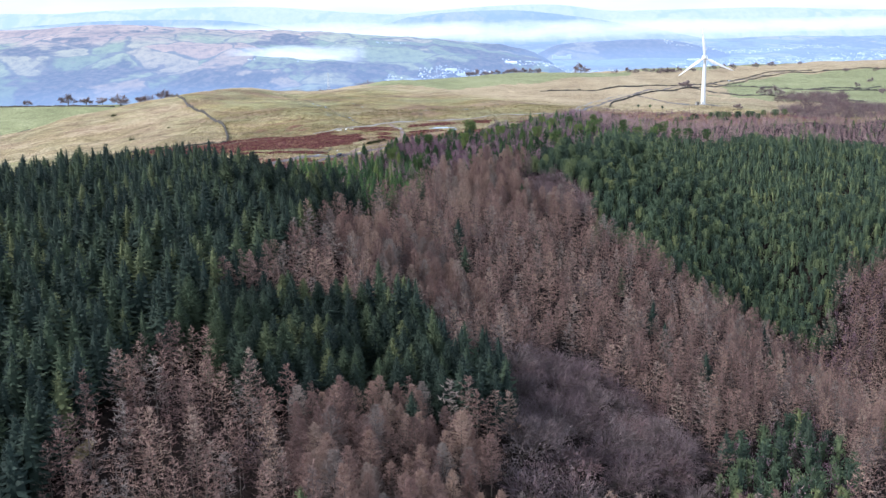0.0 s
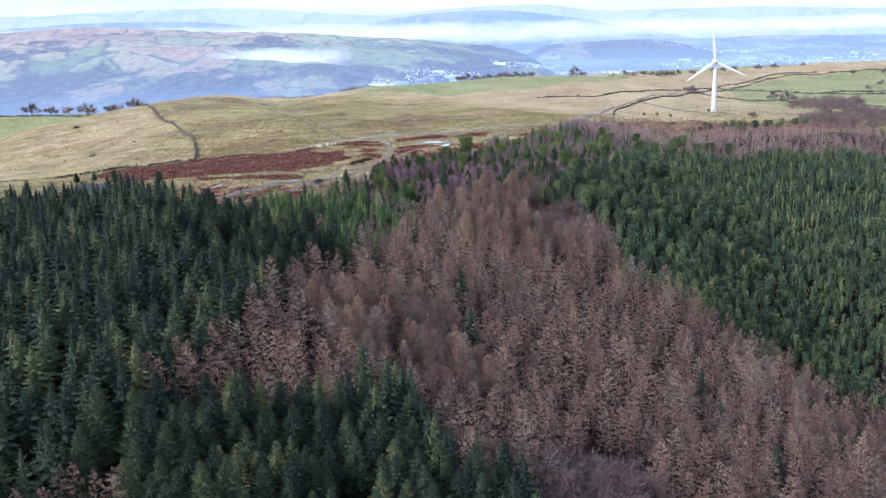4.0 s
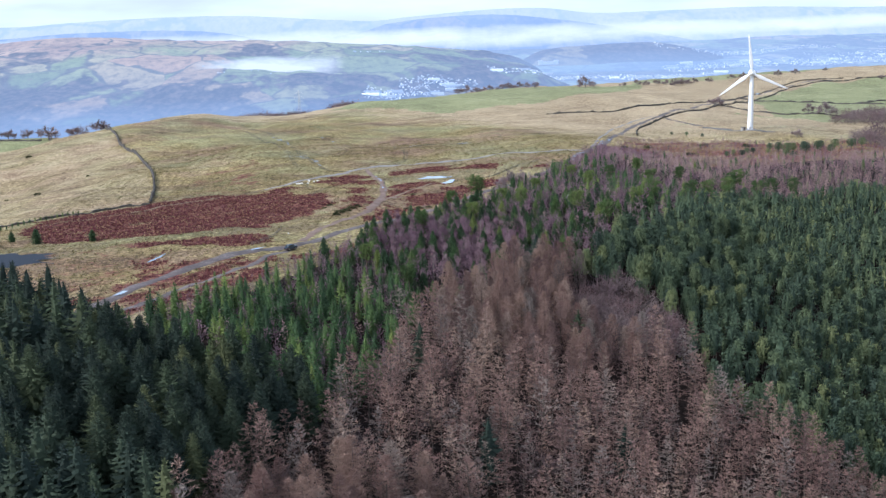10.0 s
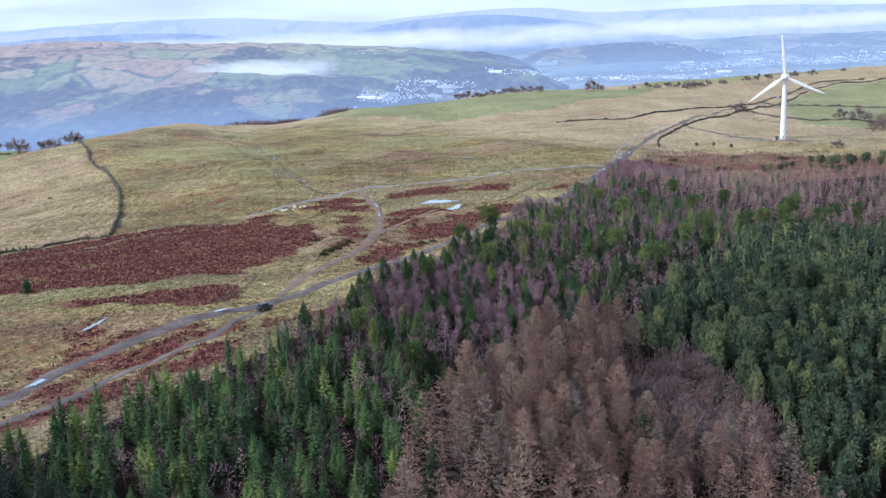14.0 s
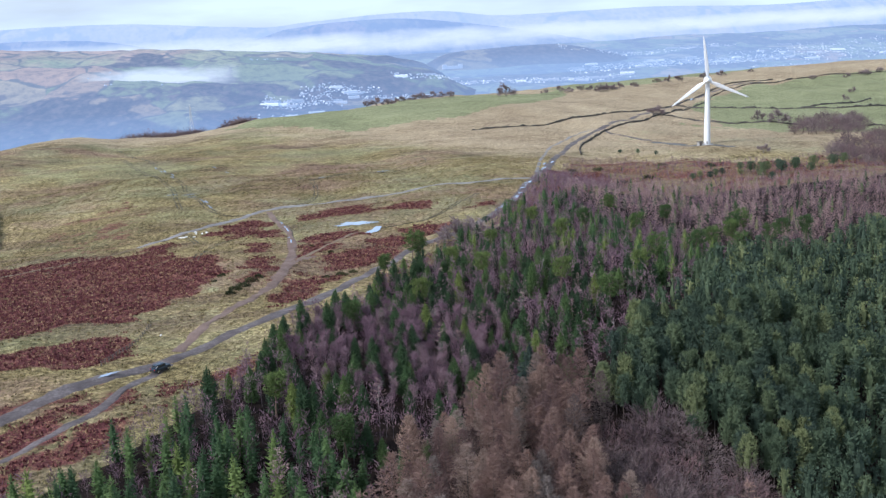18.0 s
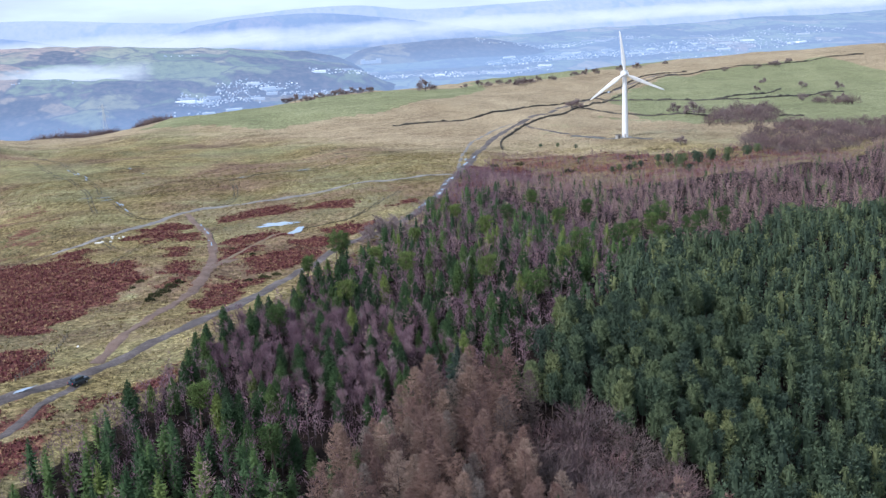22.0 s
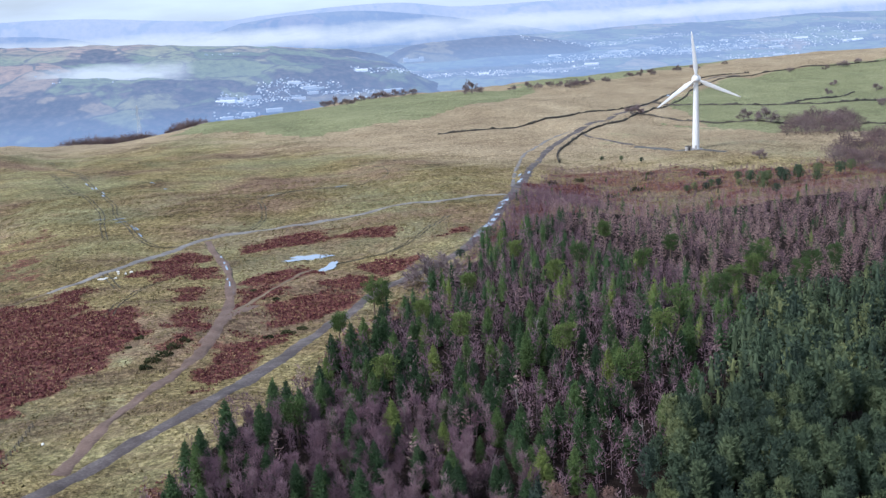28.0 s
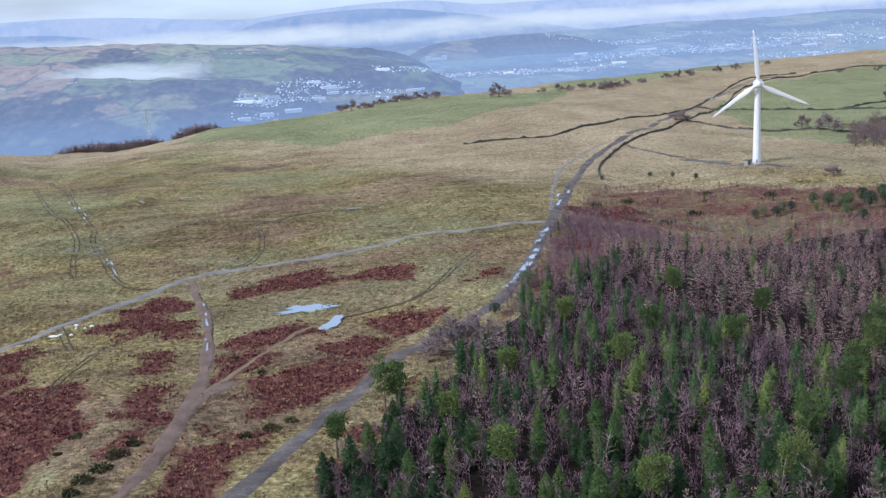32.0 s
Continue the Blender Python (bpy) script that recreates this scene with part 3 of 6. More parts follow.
def ribbon(name, points, width, material, label, rise=0.10, wobble=0.25, seed=0, category="track"):
    """A worn strip laid over the ground."""
    rng = np.random.default_rng(seed)
    xy, d, u = along(points, 2.0)
    nrm = np.stack([-d[:, 1], d[:, 0]], 1)
    cols = 7
    rows = []
    w = width * (1 + wobble * np.interp(u, np.arange(0, u[-1] + 12, 9.0), rng.uniform(-1, 1, len(np.arange(0, u[-1] + 12, 9.0)))))
    for k in range(cols):
        f = k / (cols - 1) - 0.5
        q = xy + nrm * (f * w)[:, None] + rng.normal(0, 0.05 + 0.22 * abs(f), xy.shape)
        drop = -0.25 if k in (0, cols - 1) else 0.0
        rows.append(np.stack([q[:, 0], q[:, 1], height(q[:, 0], q[:, 1]) + rise + drop], 1))
    v = np.stack(rows, 1).reshape(-1, 3)
    ob = new(name, solid(name, v, grid_faces(len(xy), cols), [material], smooth=True))
    return tagged(ob, label, category, kind="structure")


ribbon("track", MAIN_TRACK, 4.6, TRACK, "grey stony moorland track with worn edges", seed=1, rise=0.16)
ribbon("track", LOW_TRACK, 3.0, TRACK, "grey stony track beside the wood", seed=2, rise=0.12)
ribbon("track", SIDE_TRACK, 3.3, GRAVEL, "narrow grey gravel track over moor", seed=3, rise=0.24, wobble=0.12)
ribbon("track", FAINT_TRACK, 1.5, PALE_DIRT, "faint trodden path over the moor", seed=9, rise=0.2, wobble=0.5)
ribbon("track", EARTH_PATH, 3.1, DIRT, "brown bare earth path through bracken", seed=4, rise=0.15, wobble=0.4)
ribbon("track", SPUR_PATH[:4], 2.0, PALE_DIRT, "faint earth path past the ponds", seed=5, rise=0.09, wobble=0.5)
ribbon("track", [(-31, 596), (-28, 612), (-25, 624), (-19, 637)], 3.4, DIRT, "bare earth where two paths meet", seed=6, rise=0.13, wobble=0.5)
ribbon("track", [(97, 808), (106, 846), (115, 877), (129, 924), (150, 964), (165, 986), (181, 1006)], 2.2, GRAVEL, "second wheel track beside the lane", seed=7, rise=0.12)
ribbon("track", [(94, 792), (104, 802), (113, 804), (128, 798), (138, 778), (140, 764)], 1.8, PALE_DIRT, "faint path through the scrub", seed=8, rise=0.10, wobble=0.5)
for n, pts in enumerate(RUTS):
    for side in ((-0.9, 0.9) if n != 4 else (0.0,)):
        ribbon("wheel_rut", [(px + side, py) for px, py in pts], 0.55, RUT, "dark muddy wheel rut in grass", rise=0.12, seed=20 + n, category="rut")


def pool(name, cx, cy, ra, rb, ang, label, seed, z=None, material=None):
    """A shallow sheet of water with an uneven shore."""
    rng = np.random.default_rng(seed)
    n = 72
    a = np.linspace(0, 2 * np.pi, n, endpoint=False)
    r = 1 + sum(rng.uniform(-0.22, 0.22) * np.sin(k * a + rng.uniform(0, 6)) for k in (2, 3, 4, 5, 7, 9, 13, 17))
    lx, ly = ra * r * np.cos(a), rb * r * np.sin(a)
    ca, sa = math.cos(radians(ang)), math.sin(radians(ang))
    x, y = cx + lx * ca - ly * sa, cy + lx * sa + ly * ca
    top = float(np.percentile(height(x, y), 75)) + 0.12 if z is None else z
    v = [(cx, cy, top)] + list(zip(x, y, np.full(n, top)))
    f = [(0, 1 + i, 1 + (i + 1) % n) for i in range(n)]
    return tagged(new(name, solid(name, v, f, [material or WATER])), label, "puddle" if ra < 3 else "pond", kind="structure")


pool("pond", -2, 692, 7.4, 3.4, 3, "shallow pond reflecting the sky", 1)
pool("pond", 4.5, 675, 7.4, 1.7, 65, "narrow pond reflecting the sky", 2)
pool("pond", -142, 494, 17, 9, 5, "dark moorland tarn", 3, material=TARN)
for cx, cy, ra, rb, ang, sd in ((56, 687, 3.4, 1.1, 60, 25), (61, 699, 3.2, 1.3, 68, 26), (67, 714, 3.6, 1.4, 70, 27), (74, 734, 3.6, 1.3, 69, 28), (81, 755, 3.4, 1.2, 69, 29), (-112, 912, 5, 0.5, 107, 30), (-118, 929, 4, 0.5, 107, 31), (-101, 879, 3.5, 0.6, 107, 32), (-81, 798, 3.2, 0.5, 8, 33), (-68.4, 766, 5, 0.5, 107, 34), (-80, 909, 3, 0.6, 120, 35), (-71, 889, 3, 0.5, 120, 36), (-15, 832, 3, 0.6, 20, 37), (18, 849, 6, 0.7, 14, 38), (-31, 697, 3, 0.4, 97, 39), (-33, 711, 3, 0.4, 98, 40), (-28.8, 671, 3, 0.4, 92, 41), (110, 850, 4, 0.9, 70, 42), (59, 694, 4, 1.0, 70, 4), (64, 708, 5, 1.1, 70, 22), (71, 726, 5, 1.2, 69, 5), (78, 747, 6, 1.2, 69, 6), (84, 762, 4, 1.0, 69, 7), (104, 826, 6, 0.9, 70, 8), (108, 838, 4, 0.7, 70, 23), (117, 858, 6, 1.0, 70, 9), (-27.6, 662, 4, 0.4, 92, 10), (-29.5, 684, 5, 0.4, 97, 11), (-26.4, 655, 3, 0.35, 92, 24),
                               (-73, 779, 6, 0.5, 107, 12), (-71, 776, 5, 0.4, 107, 13), (-102, 886, 5, 0.5, 107, 14), (-110, 912, 5, 0.5, 107, 15), (-83, 806, 4, 0.6, 10, 16), (-92, 808, 3, 0.5, 10, 17), (-91, 447, 4, 1.1, 66, 18), (-62, 495, 3.5, 0.9, 40, 19), (338, 1242, 12, 2.0, 60, 20), (-92, 488, 7, 0.7, 75, 21)):
    pool("puddle", cx, cy, ra * 0.8, rb * 0.75, ang, "bright rainwater puddle on a track", sd)


# ---- walls and fences ----
def dry_wall(points, h, w, label, seed, material=STONE):
    """A tumbled dry stone wall."""
    rng = np.random.default_rng(seed)
    xy, d, u = along(points, 1.6)
    nrm = np.stack([-d[:, 1], d[:, 0]], 1)
    z = height(xy[:, 0], xy[:, 1])
    hh = h * (0.55 + 0.75 * np.interp(u, np.arange(0, u[-1] + 8, 5.0), rng.uniform(0, 1, len(np.arange(0, u[-1] + 8, 5.0))))) + rng.normal(0, 0.22 * h, len(u))
    prof = [(-0.5, -0.3), (-0.42, 0.55), (-0.26, 1.0), (0.26, 1.0), (0.42, 0.55), (0.5, -0.3)]
    rows = []
    for fx, fz in prof:
        q = xy + nrm * (fx * w + rng.normal(0, 0.13, len(u)))[:, None]
        rows.append(np.stack([q[:, 0], q[:, 1], z + np.where(fz > 0, fz * hh, fz) + rng.normal(0, 0.05, len(u))], 1))
    v = np.stack(rows, 1).reshape(-1, 3)
    return tagged(new("stone_wall", solid("stone_wall", v, grid_faces(len(u), len(prof)), [material])), label, "wall")


dry_wall([(-280, 1060), (-262, 1010), (-240, 955), (-222, 905), (-199, 862), (-181, 817), (-163, 759), (-150, 708), (-143, 673)], 1.7, 1.3, "old dry stone wall overgrown with scrub", 1)
dry_wall([(-560, 1000), (-500, 1010), (-460, 1016), (-420, 1018), (-388, 1026), (-358, 1040), (-345, 1062)], 1.4, 1.6, "dark dry stone wall round a green field", 8)
dry_wall([(-620, 1116), (-520, 1114), (-450, 1113), (-395, 1111), (-352, 1106)], 1.2, 2.0, "low hedge bank along a green field", 9)
dry_wall([(-143, 673), (-160, 668), (-186, 645), (-240, 620)], 1.0, 1.2, "low field bank below the hill", 2)
dry_wall([(95, 1030), (130, 1036), (160, 1044), (189, 1072), (227, 1114), (268, 1140), (316, 1204), (360, 1284), (428, 1386), (500, 1420)], 1.15, 0.8, "dark dry stone wall along the lane", 3)
dry_wall([(142, 892), (148, 917), (164, 954), (188, 994), (208, 1018), (238, 1056), (266, 1098), (303, 1154), (338, 1206), (390, 1308), (445, 1372), (535, 1421), (640, 1440), (760, 1470)], 1.15, 0.8, "dark dry stone wall beside sheep pasture", 4)
dry_wall([(252, 1092), (262, 1060), (285, 1030), (310, 1022), (345, 1000), (400, 985)], 1.1, 1.0, "dry stone wall between pastures", 5)
dry_wall([(300, 1180), (330, 1150), (400, 1140), (460, 1140), (560, 1190)], 1.2, 1.8, "bracken-covered field bank", 6)
dry_wall([(400, 1140), (470, 1190), (520, 1240)], 1.2, 1.5, "thin field wall", 7)


def fence(points, step, h, label):
    xy, d, u = along(points, step)
    z = height(xy[:, 0], xy[:, 1])
    root = holder("fence", label, "fence")
    for (px, py), pz in zip(xy, z):
        bm = bmesh.new()
        rod(bm, (px, py, pz - 0.2), (px, py, pz + h), 0.12, 0.11, 6)
        part("post", bm, WOOD, root)
    for k in (0.45, 0.9):
        for i in range(len(xy) - 1):
            bm = bmesh.new()
            rod(bm, (*xy[i], z[i] + h * k), (*xy[i + 1], z[i + 1] + h * k), 0.06, 0.06, 4, False)
            part("rail", bm, WOOD, root)


fence([(-60, 541), (-61, 528), (-63, 514), (-65, 503)], 2.2, 1.2, "weathered timber fence at bracken edge")


# ---- wind turbine ----
GREY_GRIT = track_material("dark_grit", (0.060, 0.058, 0.060), (0.115, 0.110, 0.110), (0.19, 0.18, 0.175))


def wind_turbine(x, y):
    z = level(x, y)
    root = holder("wind_turbine", "tall white three-bladed wind turbine", "wind turbine", at=(x, y, z), rz=-20)
    H, R = 40.0, 26.5
    bm = bmesh.new()
    n = 32
    prof = [(2.0, -0.5), (2.0, 0.0), (1.95, 4), (1.75, 16), (1.5, 28), (1.3, H - 2.2)]
    rings = [[bm.verts.new((r * math.cos(a), r * math.sin(a), zz)) for a in np.linspace(0, 2 * math.pi, n, endpoint=False)] for r, zz in prof]
    for lo, hi in zip(rings, rings[1:]):
        for i in range(n):
            bm.faces.new((lo[i], lo[(i + 1) % n], hi[(i + 1) % n], hi[i])).smooth = True
    part("tower", bm, WHITE, root)
    for zz in (13.5, 27.0):
        bm = bmesh.new()
        r = float(np.interp(zz, [p[1] for p in prof], [p[0] for p in prof]))
        rod(bm, (0, 0, zz - 0.08), (0, 0, zz + 0.08), r + 0.03, r + 0.03, 32)
        part("tower_joint", bm, WHITE, root)
    bm = bmesh.new()
    block(bm, (0, -2.0, 1.5), (1.0, 0.12, 2.1), 0.03)
    part("tower_door", bm, CONCRETE, root, "grey steel access door")
    bm = bmesh.new()
    rod(bm, (0, 0, -0.8), (0, 0, 0.35), 4.2, 4.0, 32)
    part("plinth", bm, CONCRETE, root)
    bm = bmesh.new()
    bmesh.ops.create_uvsphere(bm, u_segments=24, v_segments=14, radius=1, matrix=Matrix.Translation((0, 0.6, H)) @ Matrix.Diagonal((2.3, 3.1, 2.2, 1)))
    for f in bm.faces:
        f.smooth = True
    part("nacelle", bm, WHITE, root)
    bm = bmesh.new()
    rod(bm, (0, -1.9, H), (0, -2.9, H), 2.55, 2.5, 32)
    part("generator_ring", bm, WHITE, root)
    bm = bmesh.new()
    bmesh.ops.create_uvsphere(bm, u_segments=24, v_segments=12, radius=1, matrix=Matrix.Translation((0, -3.4, H)) @ Matrix.Diagonal((1.7, 1.9, 1.7, 1)))
    for f in bm.faces:
        f.smooth = True
    part("hub", bm, WHITE, root)
    for k in range(3):
        bm = bmesh.new()
        rings = []
        for s in np.linspace(0, 1, 16):
            r = 1.2 + s * (R - 1.2)
            chord = float(np.interp(s, [0, 0.06, 0.2, 0.6, 0.95, 1], [1.4, 1.5, 2.7, 1.75, 0.85, 0.25]))
            thick = float(np.interp(s, [0, 0.06, 0.2, 0.6, 1], [1.1, 1.0, 0.5, 0.22, 0.04]))
            tw = radians(float(np.interp(s, [0, 0.2, 1], [24, 16, 2])))
            ring = []
            for a in np.linspace(0, 2 * math.pi, 12, endpoint=False):
                cx, cy = 0.5 * chord * math.cos(a) + 0.12 * chord, 0.5 * thick * math.sin(a)
                ring.append(bm.verts.new((cx * math.cos(tw) - cy * math.sin(tw), cx * math.sin(tw) + cy * math.cos(tw), r)))
            rings.append(ring)
        for lo, hi in zip(rings, rings[1:]):
            for i in range(12):
                bm.faces.new((lo[i], lo[(i + 1) % 12], hi[(i + 1) % 12], hi[i])).smooth = True
        bm.faces.new(rings[-1])
        bmesh.ops.transform(bm, matrix=pose(0, -3.3, H, 3, 0, 0) @ pose(0, 0, 0, 0, 120 * k - 6, 0), verts=bm.verts)
        part("blade", bm, WHITE, root)
    # kiosk on the hardstanding
    kx, ky = x - 5.0, y - 1.0
    kiosk = holder("transformer_kiosk", "grey transformer kiosk on turbine hardstanding", "kiosk", at=(kx, ky, level(kx, ky)), rz=13)
    bm = bmesh.new()
    block(bm, (0, 0, 1.2), (2.6, 2.4, 2.6), 0.05)
    part("body", bm, CONCRETE, kiosk)
    bm = bmesh.new()
    block(bm, (0, 0, 2.62), (3.0, 2.8, 0.24), 0.05)
    part("roof", bm, STONE, kiosk)
    bm = bmesh.new()
    block(bm, (0, -1.22, 1.15), (1.1, 0.08, 2.0), 0.02)
    part("door", bm, TRACK, kiosk)


wind_turbine(223, 895)
ribbon("hardstanding", [(200, 930), (208, 917), (215, 903), (222, 893), (231, 884), (236, 878)], 5, GREY_GRIT, "dark gravel hardstanding round the turbine", rise=0.2, seed=31)
ribbon("track", [(183, 990), (186, 974), (191, 957), (197, 944), (202, 930)], 2.6, TRACK, "gravel access track to the turbine", rise=0.15, seed=32)


# ---- trees ----
class Bits:
    """Collects triangles of one tree."""

    def __init__(self):
        self.v, self.f, self.m, self.n = [], [], [], 0

    def add(self, v, f, m):
        v, f = np.asarray(v, float).reshape(-1, 3), np.asarray(f, int).reshape(-1, 3)
        self.v.append(v)
        self.f.append(f + self.n)
        self.m.append(np.full(len(f), m))
        self.n += len(v)

    def stem(self, a, b, ra, rb, m, sides=4):
        a, b = np.array(a, float), np.array(b, float)
        d = (b - a) / (np.linalg.norm(b - a) + 1e-9)
        u = np.cross(d, (0.3, 0.9, 0.2))
        u /= np.linalg.norm(u)
        w = np.cross(d, u)
        ring = [math.cos(t) * u + math.sin(t) * w for t in np.linspace(0, 2 * math.pi, sides, endpoint=False)]
        f = []
        for k in range(sides):
            k2 = (k + 1) % sides
            f += [(k, k2, sides + k2), (k, sides + k2, sides + k)]
        self.add([a + ra * r for r in ring] + [b + rb * r for r in ring], f, m)

    def sprays(self, p, d, length, width, m, rng, face=None, loose=0.5):
        """Thin leaf-shaped sprays from the places p along the ways d, turned to face outwards where face is given."""
        p, d = np.asarray(p, float).reshape(-1, 3), np.asarray(d, float).reshape(-1, 3)
        n = len(p)
        d = d / (np.linalg.norm(d, axis=1)[:, None] + 1e-9)
        s = np.cross(d, rng.normal(0, 1, (n, 3)) if face is None else face + rng.normal(0, loose, (n, 3)))
        s /= np.linalg.norm(s, axis=1)[:, None] + 1e-9
        ln, wd = np.broadcast_to(length, (n,))[:, None], np.broadcast_to(width, (n,))[:, None]
        v = np.stack([p - s * wd * 0.5 + d * ln * 0.25, p + s * wd * 0.5 + d * ln * 0.25, p + d * ln], 1)
        self.add(v, np.arange(3 * n), m)

    def hull(self, rings, sides, m, rng, rough=0.18):
        """A ragged closed body round the stem, ring by ring (height, radius)."""
        v, f = [], []
        for z, r in rings:
            turn = rng.uniform(0, 1)
            for k in range(sides):
                t = 2 * math.pi * (k + turn * 0.5) / sides
                q = r * rng.uniform(1 - rough, 1 + rough)
                v.append((q * math.cos(t), q * math.sin(t), z + rng.uniform(-0.2, 0.2)))
        for j in range(len(rings) - 1):
            for k in range(sides):
                a, b = j * sides + k, j * sides + (k + 1) % sides
                f += [(a, b, b + sides), (a, b + sides, a + sides)]
        self.add(v, f, m)

    def arrays(self):
        return np.concatenate(self.v).astype(np.float32), np.concatenate(self.f).astype(np.int32), np.concatenate(self.m).astype(np.int32)


def around(rng, n, turn=2.4):
    """Headings that spiral round a stem, and the level ways across them."""
    a = turn * np.arange(n) + rng.uniform(-0.5, 0.5, n)
    zero = np.zeros(n)
    return np.stack([np.cos(a), np.sin(a), zero], 1), np.stack([-np.sin(a), np.cos(a), zero], 1)


UP = np.array((0.0, 0.0, 1.0))


def spruce(rng, fine, h=15.0, reach=2.75, slope=0.50, skirt=0.10):
    """Dense dark conifer: boughs in a broad pointed cone, drooping and turned up at the tips."""
    b = Bits()
    reach *= rng.uniform(0.9, 1.1)
    b.stem((0, 0, -0.5), (0, 0, h * 0.97), 0.20, 0.04, 0, 5 if fine else 3)

    def radius(below):
        return np.minimum(reach, slope * below ** 0.86 + 0.10)

    drops = np.array((0.7, 2.6, 5.0, 8.0, h * (1 - skirt)))
    b.hull([(h - q, 0.44 * float(radius(q))) for q in drops], 6, 1, rng, 0.3)
    n = 260 if fine else 84
    below = h * (1 - skirt) * ((np.arange(n) + rng.uniform(0, 1, n)) / n) ** 1.25 + 0.1
    r = radius(below) * rng.uniform(0.72, 1.18, n)
    d, side = around(rng, n)
    z = h - below
    root = UP * z[:, None] + d * 0.1
    tip = d * r[:, None] + UP * (z - 0.16 * r + rng.uniform(-0.15, 0.25, n) * r)[:, None]
    mid = d * (0.6 * r)[:, None] + UP * (z + 0.02 * r)[:, None]
    wd = ((0.11 if fine else 0.20) * r + 0.06)[:, None]
    droop = UP * (0.22 * r)[:, None]
    for s in (1, -1):
        b.add(np.stack([root, mid + s * side * wd - droop, tip], 1), np.arange(3 * n), 1)
    for _ in range(6 if fine else 2):
        p = root + (tip - root) * rng.uniform(0.45, 0.95, n)[:, None]
        b.sprays(p, d + side * rng.uniform(-1.1, 1.1, n)[:, None] + UP * rng.uniform(0.0, 0.9, n)[:, None], 0.34 * r + 0.22, 0.11 if fine else 0.19, 1, rng, 0.6 * d + UP, 0.4)
    b.sprays(np.tile((0, 0, h * 0.93), (4, 1)), UP + rng.normal(0, 0.12, (4, 3)), 1.35, 0.22, 1, rng)
    return b.arrays()


def larch(rng, fine, far=False):
    """Bare winter larch: straight stem, long limbs swept up at the ends, hung with fine twigs."""
    b, h, reach = Bits(), 14.0, rng.uniform(2.2, 2.8)
    b.stem((0, 0, -0.5), (0, 0, h * 0.97), 0.07 if far else 0.15, 0.03, 0, 5 if fine else 3)
    n = 110 if fine else (22 if far else 38)
    below = 11.0 * ((np.arange(n) + rng.uniform(0, 1, n)) / n) ** 1.1 + 0.25
    r = np.minimum(reach, 0.52 * below ** 0.85 + 0.12) * rng.uniform(0.65, 1.2, n)
    d, side = around(rng, n)
    root = UP * (h - below)[:, None]
    rise = rng.uniform(-0.10, 0.25, n)
    bow = rng.uniform(0.15, 0.45, n)

    def on_limb(s):
        return root + d * (r * s)[:, None] + UP * (r * (rise * s + bow * (s * s - 0.3 * s)))[:, None]

    ends = np.stack([root + UP * 0.05, root - UP * 0.05, on_limb(np.ones(n))], 1)
    b.add(ends, np.arange(3 * n), 1)
    for _ in range(28 if fine else (5 if far else 9)):
        s = rng.uniform(0.12, 1.0, n) ** 0.8
        t = d * rng.uniform(0.2, 1.0, n)[:, None] + side * rng.uniform(-0.9, 0.9, n)[:, None] + UP * rng.uniform(-0.25, 1.1, n)[:, None]
        b.sprays(on_limb(s), t, rng.uniform(0.5, 1.2, n) * (0.60 + 0.2 * r), 0.062 if fine else (0.30 if far else 0.16), 1, rng, 0.7 * d + UP, 0.7)
    b.sprays(np.tile((0, 0, h * 0.91), (6, 1)), UP + rng.normal(0, 0.22, (6, 3)), 1.35, 0.13, 1, rng)
    return b.arrays()


def far_larch(rng, fine):
    """The same larch, drawn with fewer sprays."""
    return larch(rng, False, True)


def pine(rng, fine, far=False):
    """Plantation pine: a blunt rounded head built of upturned needle tufts."""
    b, h, reach = Bits(), 9.0, rng.uniform(1.5, 1.9)
    b.stem((0, 0, -0.5), (rng.uniform(-0.2, 0.2), 0, h * 0.93), 0.13, 0.04, 0, 5 if fine else 3)

    def radius(below):
        return reach * np.minimum(1.0, (below / 2.6 + 0.03) ** 0.55) * np.where(below > 4.5, 0.85, 1.0)

    b.hull([(h - q, 0.34 * float(radius(q))) for q in (0.5, 1.3, 2.6, 4.4, 6.2)], 6, 1, rng, 0.3)
    heads = 60 if fine else (15 if far else 30)
    below = 5.6 * ((np.arange(heads) + rng.uniform(0, 1, heads)) / heads) ** 1.15 + 0.25
    d, side = around(rng, heads)
    r = radius(below) * rng.uniform(0.7, 1.12, heads)
    knot = d * (0.78 * r)[:, None] + UP * (h - below)[:, None]
    for _ in range(15 if fine else (4 if far else 7)):
        p = knot + rng.normal(0, 0.17, (heads, 3))
        t = d * rng.uniform(-0.1, 0.6, heads)[:, None] + UP * rng.uniform(0.2, 1.0, heads)[:, None] + side * rng.uniform(-1.0, 1.0, heads)[:, None]
        b.sprays(p, t, rng.uniform(0.55, 0.95, heads), 0.17 if fine else (0.60 if far else 0.32), 1, rng, d + 0.8 * UP, 0.45)
    b.sprays(np.tile((0, 0, h * 0.92), (5, 1)), UP + rng.normal(0, 0.5, (5, 3)), 0.9, 0.3, 1, rng)
    return b.arrays()


def far_pine(rng, fine):
    """The same pine, drawn with fewer tufts."""
    return pine(rng, False, True)


